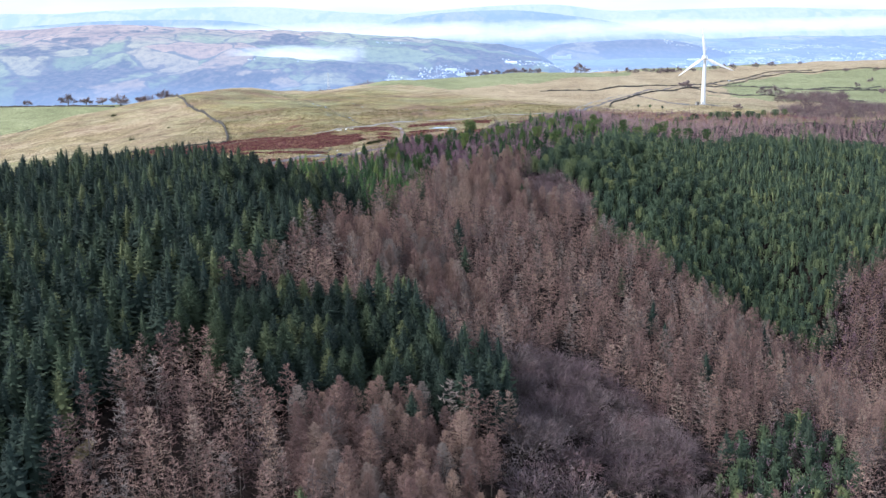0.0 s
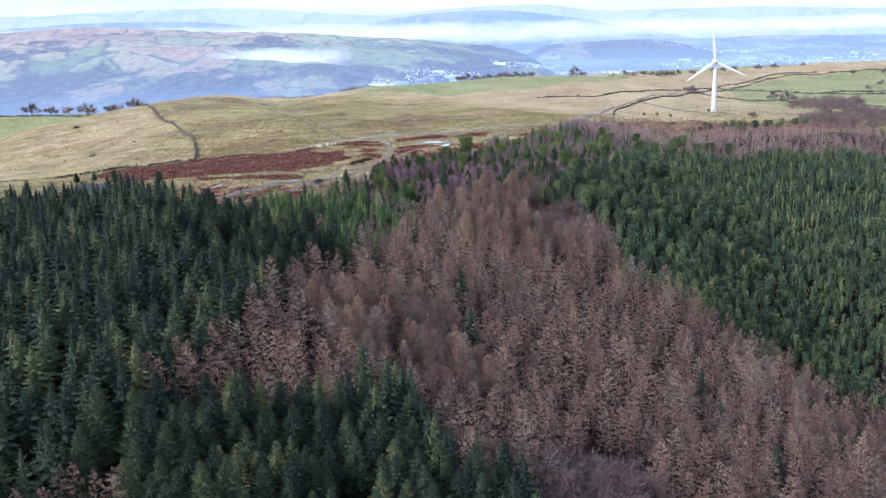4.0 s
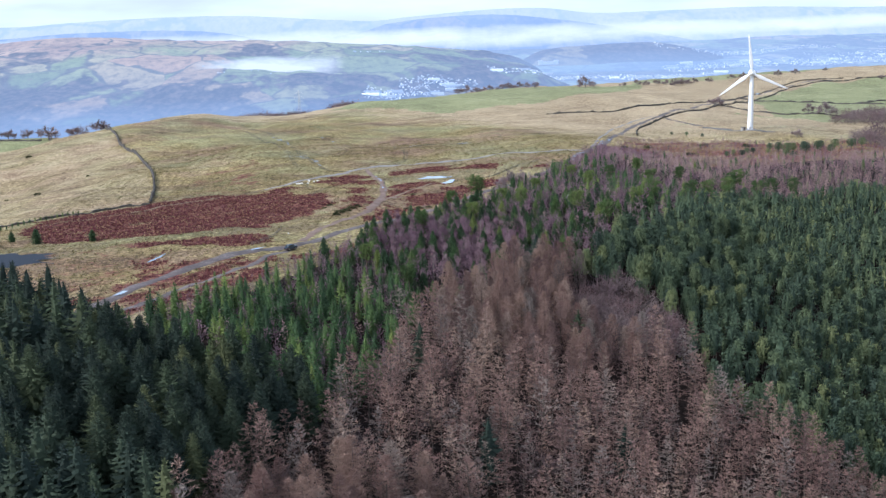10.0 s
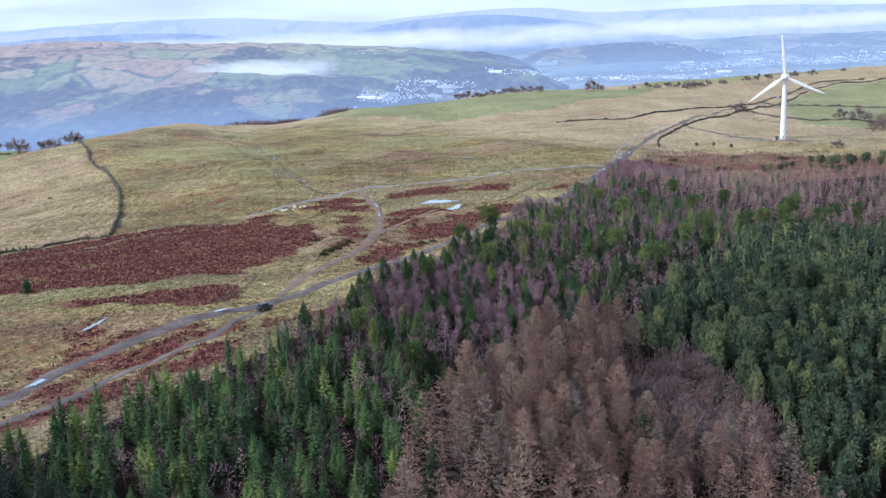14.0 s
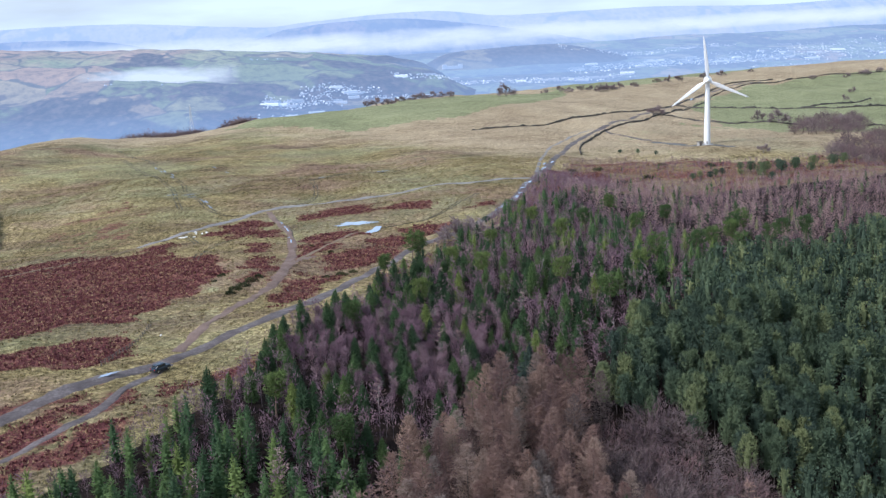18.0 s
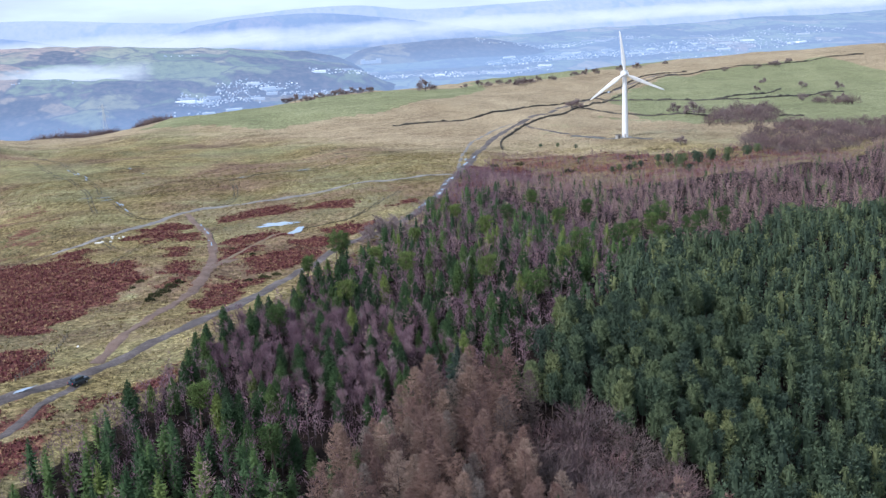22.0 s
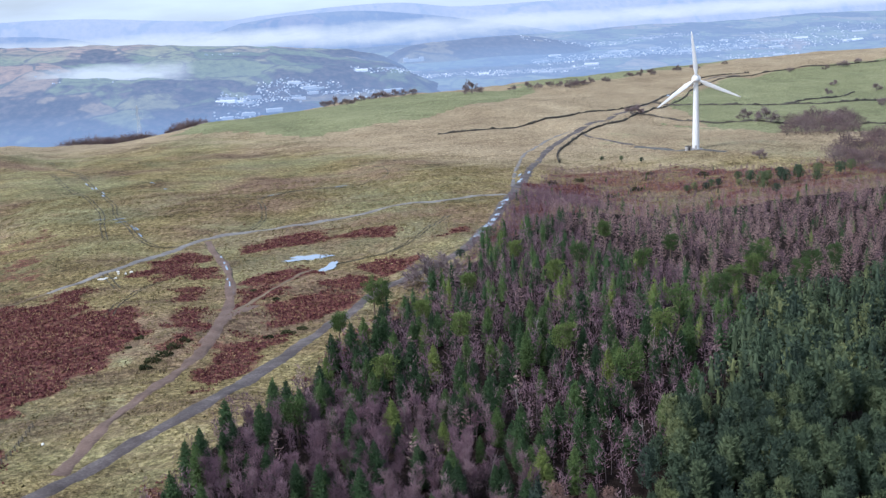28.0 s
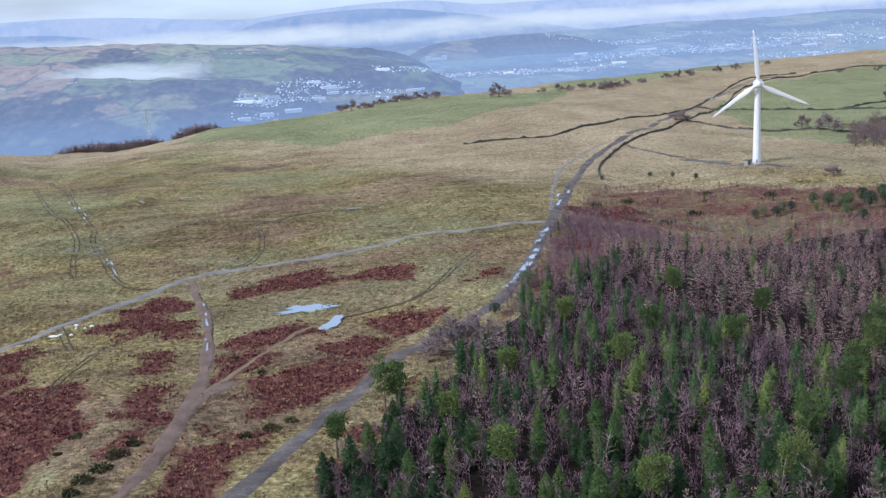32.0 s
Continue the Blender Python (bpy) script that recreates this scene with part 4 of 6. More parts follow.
def birch(rng, fine):
    """Bare birch or willow: slim pale stem and a haze of upswept purple twigs."""
    b, h = Bits(), 8.5
    lean = rng.uniform(-0.6, 0.6, 2)
    top = np.array((lean[0], lean[1], h * 0.85))
    b.stem((0, 0, -0.4), top, 0.075, 0.02, 0, 4 if fine else 3)
    for i in range(16 if fine else 9):
        s = rng.uniform(0.25, 0.98)
        a = rng.uniform(0, 6.28)
        d = np.array((math.cos(a) * 0.5, math.sin(a) * 0.5, rng.uniform(0.7, 1.2)))
        d /= np.linalg.norm(d)
        ln = h * rng.uniform(0.18, 0.30) * (1.25 - 0.6 * s)
        n = 34 if fine else 6
        p = top * s + d * ln * rng.uniform(0.1, 0.95, n)[:, None] + rng.normal(0, 0.30, (n, 3))
        b.sprays(p, d + rng.normal(0, 0.40, (n, 3)), rng.uniform(0.7, 1.5, n), 0.07 if fine else 0.18, 1, rng)
    return b.arrays()


def thorn(rng, fine):
    """Round bare tree: short bole, spreading limbs, a dome of fine twigs."""
    b, h = Bits(), 6.5
    b.stem((0, 0, -0.3), (0, 0, h * 0.22), 0.24, 0.17, 0, 5)
    limbs = 34 if fine else 20
    for i in range(limbs):
        a, e = 2.4 * i, math.asin(rng.uniform(-0.05, 1.0))
        d = np.array((math.cos(a) * math.cos(e), math.sin(a) * math.cos(e), math.sin(e)))
        root = np.array((0, 0, h * rng.uniform(0.12, 0.28)))
        end = root + d * h * rng.uniform(0.46, 0.60)
        if fine or i % 3 == 0:
            b.stem(root, end, 0.06, 0.015, 0, 3)
        n = 34 if fine else 15
        p = root + (end - root) * rng.uniform(0.35, 1.0, n)[:, None] + rng.normal(0, 0.36, (n, 3))
        b.sprays(p, d + UP * 0.25 + rng.normal(0, 0.42, (n, 3)), rng.uniform(0.5, 1.1, n), 0.075 if fine else 0.17, 1, rng)
    return b.arrays()


def hedge_thorn(rng, fine):
    """Full bare tree of the hedgerows: forked bole, limbs, boughs, and a close round head of twigs."""
    b, h = Bits(), 6.5
    fork = np.array((0, 0, h * 0.17))
    b.stem((0, 0, -0.3), fork, 0.26, 0.20, 0, 6)
    for i in range(11):
        a, e = 2.4 * i + rng.uniform(-0.3, 0.3), math.asin(rng.uniform(-0.08, 0.98))
        d = np.array((math.cos(a) * math.cos(e), math.sin(a) * math.cos(e), math.sin(e)))
        end = fork + d * h * rng.uniform(0.30, 0.42)
        b.stem(fork, end, 0.11, 0.05, 0, 4)
        for _ in range(6):
            q = fork + (end - fork) * rng.uniform(0.55, 1.0)
            t = d + rng.normal(0, 0.45, 3) + UP * 0.15
            t /= np.linalg.norm(t)
            tip = q + t * h * rng.uniform(0.16, 0.30)
            b.stem(q, tip, 0.045, 0.015, 0, 3)
            n = 16 if fine else 7
            p = q + (tip - q) * rng.uniform(0.2, 1.0, n)[:, None] + rng.normal(0, 0.15, (n, 3))
            b.sprays(p, t + rng.normal(0, 0.5, (n, 3)) + UP * 0.1, rng.uniform(0.55, 1.15, n), 0.20, 1, rng)
    return b.arrays()


def young(rng, fine):
    """Self-sown young conifer: close pointed cone, half as tall as the plantation."""
    return spruce(rng, fine, 8.0, 1.35, 0.46, 0.06)


KINDS = {
    "spruce": (spruce, BARK, SPRUCE, "tall dark green spruce in dense plantation", "spruces"),
    "larch": (larch, BARK, LARCH, "bare pinkish-brown winter larch in plantation", "larches"),
    "far_larch": (far_larch, BARK, LIGHTENED_LARCH, "bare pinkish-brown winter larch in plantation", "larches"),
    "pine": (pine, BARK, PINE, "bushy green plantation pine on slope", "pines"),
    "east_larch": (far_larch, BARK, LARCH, "bare brown winter larch on valley side", "larches"),
    "far_pine": (far_pine, BARK, PINE, "bushy green plantation pine on slope", "pines"),
    "birch": (birch, BIRCH_BARK, BIRCH, "slim bare birch with purple-brown twigs", "birches"),
    "young_conifer": (young, BARK, YOUNG, "bright green young conifer among bare birches", "young conifers"),
    "broadleaf": (thorn, BARK, GREY_TWIGS, "domed bare broadleaf tree with grey-brown twigs", "bare broadleaf trees"),
    "thorn": (hedge_thorn, PALE_BARK, THORN, "round bare hedgerow tree in pasture", "hedgerow trees"),
}
tree_rng = np.random.default_rng(11)
FINE, COARSE = {}, {}
for kind, (make, bark, leaf, label, group) in KINDS.items():
    FINE[kind], COARSE[kind] = [], []
    for k in range(4):
        v, f, m = make(tree_rng, True)
        meshes = []
        for slot, mt in ((0, bark), (1, leaf)):
            ff = f[m == slot]
            ids = np.unique(ff)
            meshes.append(solid(("trunk", "crown")[slot], v[ids], np.searchsorted(ids, ff), [mt], tint=np.full(len(ids), k / 4)))
        FINE[kind].append(meshes)
        COARSE[kind].append(make(tree_rng, False))


def plant_one(kind, x, y, size, rng, wide=1.0, label="", name=""):
    """One tree as a thing of its own, with trunk and crown."""
    trunk, crown = FINE[kind][int(rng.integers(4))]
    root = new(name or kind + "_tree")
    root.matrix_basis = pose(x, y, level(x, y) - 0.1, 0, 0, float(rng.uniform(0, 360))) @ Matrix.Diagonal((size * wide, size * wide, size, 1))
    tagged(root, label or KINDS[kind][3], "tree", KINDS[kind][4])
    for nm, me in (("trunk", trunk), ("crown", crown)):
        ob = new(nm, me)
        ob.parent = root
    return root


def plant_many(name, kind, xs, ys, sizes, label, rng):
    """The many trees of a wood, joined."""
    _, bark, leaf, _, _ = KINDS[kind]
    zs = height(xs, ys) - 0.1
    pick = rng.integers(0, 4, len(xs))
    V, F, M, T, base = [], [], [], [], 0
    for k in range(4):
        v, f, m = COARSE[kind][k]
        ids = np.nonzero(pick == k)[0]
        if not len(ids):
            continue
        a = rng.uniform(0, 6.28, len(ids))
        wide = sizes[ids] * rng.uniform(0.85, 1.2, len(ids))
        lx, ly = rng.normal(0, 0.025, len(ids))[:, None], rng.normal(0, 0.025, len(ids))[:, None]
        c, s = np.cos(a)[:, None], np.sin(a)[:, None]
        zz = v[None, :, 2] * sizes[ids][:, None]
        X = (v[None, :, 0] * c - v[None, :, 1] * s) * wide[:, None] + xs[ids][:, None] + lx * zz
        Y = (v[None, :, 0] * s + v[None, :, 1] * c) * wide[:, None] + ys[ids][:, None] + ly * zz
        Zz = zz + zs[ids][:, None]
        V.append(np.stack([X, Y, Zz], -1).reshape(-1, 3))
        F.append((f[None] + (base + np.arange(len(ids)) * len(v))[:, None, None]).reshape(-1, 3))
        M.append(np.tile(m, len(ids)))
        T.append(np.repeat(rng.uniform(0, 1, len(ids)), len(v)))
        base += len(ids) * len(v)
    ob = new(name, solid(name, np.concatenate(V), np.concatenate(F), [bark, leaf], np.concatenate(M), np.concatenate(T)))
    return tagged(ob, label, "trees", kind="stuff")


def scatter(poly, gap, rng, holes=()):
    """Uneven planted places in a polygon."""
    p = np.array(poly, float)
    mid, reach = p.mean(0), np.hypot(*(p - p.mean(0)).T).max()
    U, W = np.meshgrid(np.arange(-reach, reach, gap), np.arange(-reach, reach, gap * 0.9))
    U = U + gap * 0.5 * (np.arange(len(U)) % 2)[:, None]
    U, W = U.ravel(), W.ravel()
    U = U + rng.uniform(-0.48, 0.48, len(U)) * gap
    W = W + rng.uniform(-0.48, 0.48, len(W)) * gap
    a = 0.62
    X, Y = mid[0] + U * math.cos(a) - W * math.sin(a), mid[1] + U * math.sin(a) + W * math.cos(a)
    reach = (X > -0.47 * Y - 25) & ((X < 0.47 * Y + 25) | (X < 0.68 * (Y - 270) + 15)) & (Y > 150)
    ok = inside(X, Y, poly) & reach & (rng.random(len(X)) > 0.05)
    for h in holes:
        ok &= ~inside(X, Y, h)
    return X[ok], Y[ok]


def swell(X, Y, size, seed):
    """A slow unevenness over the plan, about -1 to 1."""
    r = np.random.default_rng(seed)
    return sum(np.sin(6.28 / (size * f) * (X * math.cos(a) + Y * math.sin(a)) + p) for f, a, p in zip((1, 0.6, 0.37), r.uniform(0, 6.28, 3), r.uniform(0, 6.28, 3))) / 2


wood_rng = np.random.default_rng(21)
POOL = {k: [[], [], []] for k in KINDS}


def add_wood(kind, X, Y, lo, hi):
    POOL[kind][0].append(X)
    POOL[kind][1].append(Y)
    mid, half = (lo + hi) / 2, (hi - lo) / 2
    POOL[kind][2].append(mid + half * (0.55 * swell(X, Y, 45, 3) + wood_rng.uniform(-0.8, 0.8, len(X))))


def keep(X, Y, share):
    k = wood_rng.random(len(X)) < share
    return X[k], Y[k]


def clumped(X, Y, share, seed):
    """Thin out in loose clumps, and clear of the hawthorns by the track."""
    k = wood_rng.random(len(X)) < share + 0.38 * swell(X, Y, 24, seed)
    k &= np.hypot(X - 34, Y - 636) > 9.5
    return X[k], Y[k]


add_wood("spruce", *scatter(SPRUCE_WOOD, 4.5, wood_rng), 0.85, 1.25)
add_wood("spruce", *scatter(NEAR_SPRUCE, 4.4, wood_rng), 0.85, 1.15)
add_wood("larch", *scatter(LARCH_WOOD, 4.5, wood_rng, (NEAR_SPRUCE, BIRCH_DELL, NEAR_PINE, BIRCH_DOME)), 0.72, 1.18)
add_wood("spruce", *keep(*scatter(LARCH_WOOD, 9, wood_rng, (NEAR_SPRUCE, BIRCH_DELL)), 0.05), 0.8, 1.1)
add_wood("broadleaf", *scatter(BIRCH_DELL, 6.2, wood_rng), 1.0, 1.9)
add_wood("broadleaf", *scatter(BIRCH_DOME, 5.2, wood_rng), 1.2, 1.8)
add_wood("broadleaf", *keep(*scatter(LARCH_WOOD, 12, wood_rng, (NEAR_SPRUCE, BIRCH_DELL)), 0.12), 1.1, 1.5)
add_wood("pine", *keep(*scatter(NEAR_PINE, 3.8, wood_rng), 0.7), 0.85, 1.25)
add_wood("birch", *keep(*scatter(NEAR_PINE, 4.2, wood_rng), 0.5), 0.9, 1.2)
slope_x, slope_y = scatter(PINE_SLOPE, 3.4, wood_rng, (BIRCH_DOME,))
far_half = slope_y > 500 + 0.15 * slope_x
add_wood("pine", slope_x[~far_half], slope_y[~far_half], 0.70, 1.25)
add_wood("far_pine", slope_x[far_half], slope_y[far_half], 0.70, 1.25)
add_wood("east_larch", *scatter(EAST_LARCH, 5.2, wood_rng), 0.85, 1.15)
mix_x, mix_y = clumped(*scatter(MIXED_WOOD, 3.0, wood_rng), 0.85, 17)
thin = (mix_y > 445) | (wood_rng.random(len(mix_x)) < 0.5)
add_wood("birch", mix_x[thin], mix_y[thin], 0.60, 0.98)
add_wood("young_conifer", *clumped(*scatter(MIXED_WOOD, 3.9, wood_rng), 0.36, 18), 0.65, 1.2)
add_wood("young_conifer", *clumped(*scatter([(-27, 358), (-17, 381), (-13, 419), (-8, 440), (-40, 458), (-61, 430), (-82, 398), (-100, 380), (-62, 366)], 3.6, wood_rng), 0.42, 20), 0.8, 1.3)
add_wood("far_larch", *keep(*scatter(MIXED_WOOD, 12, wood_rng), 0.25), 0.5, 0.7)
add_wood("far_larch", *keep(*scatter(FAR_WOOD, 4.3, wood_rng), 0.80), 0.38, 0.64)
add_wood("birch", *keep(*scatter(FAR_WOOD, 3.4, wood_rng), 0.62), 0.45, 0.75)
add_wood("young_conifer", *keep(*scatter(FAR_WOOD, 6.0, wood_rng), 0.32), 0.45, 0.8)
add_wood("birch", *clumped(*scatter(SCRUB, 2.6, wood_rng), 0.80, 19), 0.22, 0.50)
add_wood("young_conifer", *keep(*scatter(SCRUB, 9.0, wood_rng), 0.10), 0.2, 0.4)
add_wood("birch", *keep(*scatter(ROADSIDE, 2.3, wood_rng), 0.95), 0.40, 0.75)
add_wood("young_conifer", *keep(*scatter(ROADSIDE, 6.0, wood_rng), 0.25), 0.3, 0.6)
add_wood("birch", *scatter(GULLY, 4.0, wood_rng), 0.9, 1.2)
add_wood("east_larch", *scatter(GULLY, 5.0, wood_rng), 0.8, 1.1)
for poly in THICKETS:
    add_wood("broadleaf", *scatter(poly, 7.0, wood_rng), 0.6, 1.7)
for poly in CREST_WOODS:
    add_wood("broadleaf", *scatter(poly, 8.0, wood_rng), 1.8, 2.7)

# stretches of each wood that the walk passes nearest, as single trees
STRETCH = {"spruce": ((-30, 225, 130), (-45, 345, 110)), "larch": ((-10, 190, 90), (-12, 310, 90), (22, 440, 120)), "pine": ((58, 535, 170), (62, 470, 100)), "birch": ((5, 500, 240),), "young_conifer": ((10, 520, 260),), "broadleaf": ((45, 285, 90), (56, 446, 60)), "far_larch": ((100, 720, 60),), "east_larch": ((170, 300, 30),), "far_pine": ((110, 560, 40),)}
WOODS = {"east_larch": "bare brown larch wood on the valley side", "far_pine": "distant green pine plantation", "far_larch": "distant bare pinkish-brown larch wood", "spruce": "dense dark green spruce plantation", "larch": "bare pinkish-brown larch plantation in winter", "pine": "green pine plantation on the valley side", "birch": "purple-brown thicket of bare birch", "young_conifer": "bright green young conifers scattered through birch", "broadleaf": "thicket of bare grey-brown broadleaf trees"}
for kind, spots in STRETCH.items():
    X, Y, S = [np.concatenate(a) for a in POOL[kind]]
    left = np.ones(len(X), bool)
    for sx, sy, count in spots:
        order = np.argsort(np.where(left, np.hypot(X - sx, Y - sy), 1e9))[:count]
        left[order] = False
        for i in order:
            plant_one(kind, float(X[i]), float(Y[i]), float(S[i]), wood_rng)
    rest = np.nonzero(left)[0]
    plant_many(kind + "_wood", kind, X[rest], Y[rest], S[rest], WOODS[kind], wood_rng)

# hedgerow trees standing in the pastures and on the skyline
PASTURE_TREES = ((174, 1330, 2.7), (248, 1072, 1.4), (316, 1034, 1.2), (323, 1013, 1.5), (340, 996, 1.5), (372, 1010, 1.3), (241, 852, 0.9), (550, 1252, 1.1), (531, 1296, 0.9), (485, 1225, 0.9), (466, 1106, 1.3), (500, 1124, 1.3), (512, 1118, 1.2), (566, 1213, 1.2))
LANE_TREES = ((580, 1402, 1.1), (613, 1424, 1.2), (543, 1412, 0.8), (640, 1440, 1.1), (245, 1395, 1.1), (286, 1382, 1.3), (300, 1400, 1.2), (338, 1422, 1.1), (374, 1452, 1.2), (390, 1460, 1.3), (404, 1466, 1.3), (442, 1484, 1.2), (470, 1500, 1.1), (520, 1530, 1.0))
CREST_TREES = ((-282, 1375, 1.23), (-269, 1380, 1.33), (-225, 1384, 1.61), (-214, 1388, 2.09), (-202, 1386, 2.38), (-189, 1389, 2.28), (-176, 1386, 2.47), (-164, 1388, 2.56), (-152, 1389, 2.38), (-141, 1386, 1.71), (-119, 1382, 1.71), (-108, 1384, 1.99), (-97, 1384, 1.61), (-84, 1390, 1.14))
HEDGE_TREES = ((30, 1312, 1.1), (40, 1318, 1.3), (52, 1325, 1.1), (60, 1335, 1.2), (68, 1350, 1.3), (82, 1380, 1.3), (90, 1392, 1.4), (97, 1400, 1.4), (106, 1406, 1.3), (116, 1410, 1.3), (126, 1413, 1.4), (228, 1392, 1.0), (256, 1396, 1.2), (268, 1394, 1.2), (278, 1390, 1.2), (294, 1396, 1.3), (306, 1402, 1.2), (316, 1408, 1.1))
WEST_TREES = ((-452, 1122, 1.5), (-407, 1120, 2.1), (-387, 1118, 1.6), (-370, 1120, 1.9), (-348, 1112, 2.4), (-322, 1112, 2.2), (-296, 1098, 1.8))
for row in (PASTURE_TREES, LANE_TREES, CREST_TREES, HEDGE_TREES, WEST_TREES):
    for x, y, s in row:
        plant_one("thorn", x, y, s * float(wood_rng.uniform(0.9, 1.35)), wood_rng, float(wood_rng.uniform(0.95, 1.35)))


# ---- distance: valley, far hills, mist ----
def far_land(name, haze, lit, fields=1.0, wood=0.5, cell=0.006, warm=0.0, low=None):
    """Far hillside: fields, hedges and woods, with blue air haze painted in as a glow."""
    m = Nodes(name, 1.0, 0, 0.0)
    co = m.coords((0.8, 0.55, 0.4), 0.25)
    wv = m.node("ShaderNodeTexNoise", Scale=0.004, Detail=4)
    m.link(co, wv.inputs["Vector"])
    warp = m.node("ShaderNodeVectorMath")
    warp.operation = "MULTIPLY_ADD"
    m.link(wv.outputs["Color"], warp.inputs[0])
    warp.inputs[1].default_value = (90, 90, 90)
    m.link(co, warp.inputs[2])
    cells = m.node("ShaderNodeTexVoronoi", Scale=cell)
    m.link(warp.outputs[0], cells.inputs["Vector"])
    edge = m.node("ShaderNodeTexVoronoi", Scale=cell)
    edge.feature = "DISTANCE_TO_EDGE"
    m.link(warp.outputs[0], edge.inputs["Vector"])
    sep = m.node("ShaderNodeSeparateColor")
    m.link(cells.outputs["Color"], sep.inputs["Color"])
    grass = m.ramp(sep.outputs["Red"], [(0.0, (0.110, 0.150, 0.068)), (0.35, (0.165, 0.205, 0.092)), (0.6, (0.225, 0.245, 0.120)), (0.8, (0.290, 0.250, 0.150)), (1.0, (0.28 + warm, 0.19, 0.125))])
    moor = m.ramp(m.noise(0.006, 6, co), [(0.35, (0.20, 0.130, 0.095)), (0.6, (0.40, 0.275, 0.190))])
    place = m.node("ShaderNodeSeparateXYZ")
    m.link(m.coords(), place.inputs[0])
    up = m.step(m.math("ADD", place.outputs["Z"], m.math("MULTIPLY", m.math("SUBTRACT", m.noise(0.005, 4, co), 0.5), 90)), -175, 10)
    col = m.mix(fields, moor, grass)
    if low:
        col = m.mix(m.step(up, 0.80, 0.92), col, moor)
    col = m.mix(m.step(m.math("ADD", edge.outputs["Distance"], m.math("MULTIPLY", m.math("SUBTRACT", m.noise(0.03, 4, co), 0.5), 0.16)), 0.034, 0.010), col, (0.085, 0.086, 0.072))
    trees = m.math("ADD", m.math("MULTIPLY", m.noise(0.0050, 3, co), 0.75), m.math("MULTIPLY", m.noise(0.03, 5, co), 0.25))
    if low:
        trees = m.math("ADD", trees, m.math("MULTIPLY", m.math("SUBTRACT", 0.55, up), 0.18))
    trees = m.step(trees, 0.60 - 0.16 * wood, 0.63 - 0.16 * wood)
    dark = m.ramp(m.noise(0.06, 5, co), [(0.38, (0.015, 0.017, 0.016)), (0.5, (0.052, 0.046, 0.042)), (0.62, (0.12, 0.092, 0.078))])
    col = m.mix(trees, col, dark)
    speck = m.ramp(m.noise(0.05, 6, co, 0.75), [(0.36, (0.45, 0.45, 0.45)), (0.5, (1.0, 1.0, 1.0)), (0.66, (1.35, 1.32, 1.25))])
    col = m.mix(0.9, col, speck, "MULTIPLY")
    # surface colour dimmed to make room for the painted haze
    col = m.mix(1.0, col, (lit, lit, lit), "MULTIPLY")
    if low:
        # lower slopes darkened further, as if behind thicker haze
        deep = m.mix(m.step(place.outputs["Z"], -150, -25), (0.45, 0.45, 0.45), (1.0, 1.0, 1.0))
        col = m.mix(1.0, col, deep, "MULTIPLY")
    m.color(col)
    # haze painted as emission, bluer towards the valley bottom where low is given
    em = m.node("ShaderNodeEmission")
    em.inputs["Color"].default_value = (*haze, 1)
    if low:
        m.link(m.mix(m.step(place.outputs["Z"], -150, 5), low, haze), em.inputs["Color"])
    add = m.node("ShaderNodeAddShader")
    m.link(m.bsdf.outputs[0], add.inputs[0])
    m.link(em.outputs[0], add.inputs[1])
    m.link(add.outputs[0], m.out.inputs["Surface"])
    return m.mat


def mist_material(name, tone, lo, hi, scale, thick=1.0):
    """Sheet of mist: a glow painted in for bright air, thinning out towards its edges."""
    m = Nodes(name)
    co = m.node("ShaderNodeTexCoord")
    sep = m.node("ShaderNodeSeparateXYZ")
    m.link(co.outputs["UV"], sep.inputs[0])
    n = m.noise(1.0, 6, m.coords(scale))
    u, v = sep.outputs["X"], sep.outputs["Y"]
    fu = m.math("MULTIPLY", m.math("MULTIPLY", u, m.math("SUBTRACT", 1.0, u)), 4.0)
    fv = m.math("MULTIPLY", m.math("MULTIPLY", v, m.math("SUBTRACT", 1.0, v)), 4.0)
    body = m.math("ADD", m.math("MULTIPLY", m.math("MULTIPLY", m.math("POWER", fu, 0.5), fv), 1.0), m.math("MULTIPLY", m.math("SUBTRACT", n, 0.5), 1.2))
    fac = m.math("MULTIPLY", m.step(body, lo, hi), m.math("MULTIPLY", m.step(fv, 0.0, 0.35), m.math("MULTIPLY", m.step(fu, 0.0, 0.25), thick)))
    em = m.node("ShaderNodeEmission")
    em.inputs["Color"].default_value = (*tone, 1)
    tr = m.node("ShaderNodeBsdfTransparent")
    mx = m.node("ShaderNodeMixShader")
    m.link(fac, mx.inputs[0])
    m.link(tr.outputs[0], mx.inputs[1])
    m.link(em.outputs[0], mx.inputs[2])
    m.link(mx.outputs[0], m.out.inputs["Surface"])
    return m.mat


def valley_level(x, y):
    base = -172 + 75 * np.clip((y - 2300) / 2000, 0, 1.2)
    near = height(np.clip(x, -480, 700), np.full_like(x, 2000.0))
    k = np.clip((y - 2040) / 330, 0, 1)
    k = k * k * (3 - 2 * k)
    return near * (1 - k) + base * k


def fbm(x, y, size, seed):
    r = np.random.default_rng(seed)
    z = np.zeros_like(x)
    for o in range(5):
        for _ in range(3):
            a, p = r.uniform(0, 6.28), r.uniform(0, 6.28)
            z += 0.5 ** o * np.sin(2 ** o * 6.28 / size * (x * math.cos(a) + y * math.sin(a)) + p) / 3
    return z


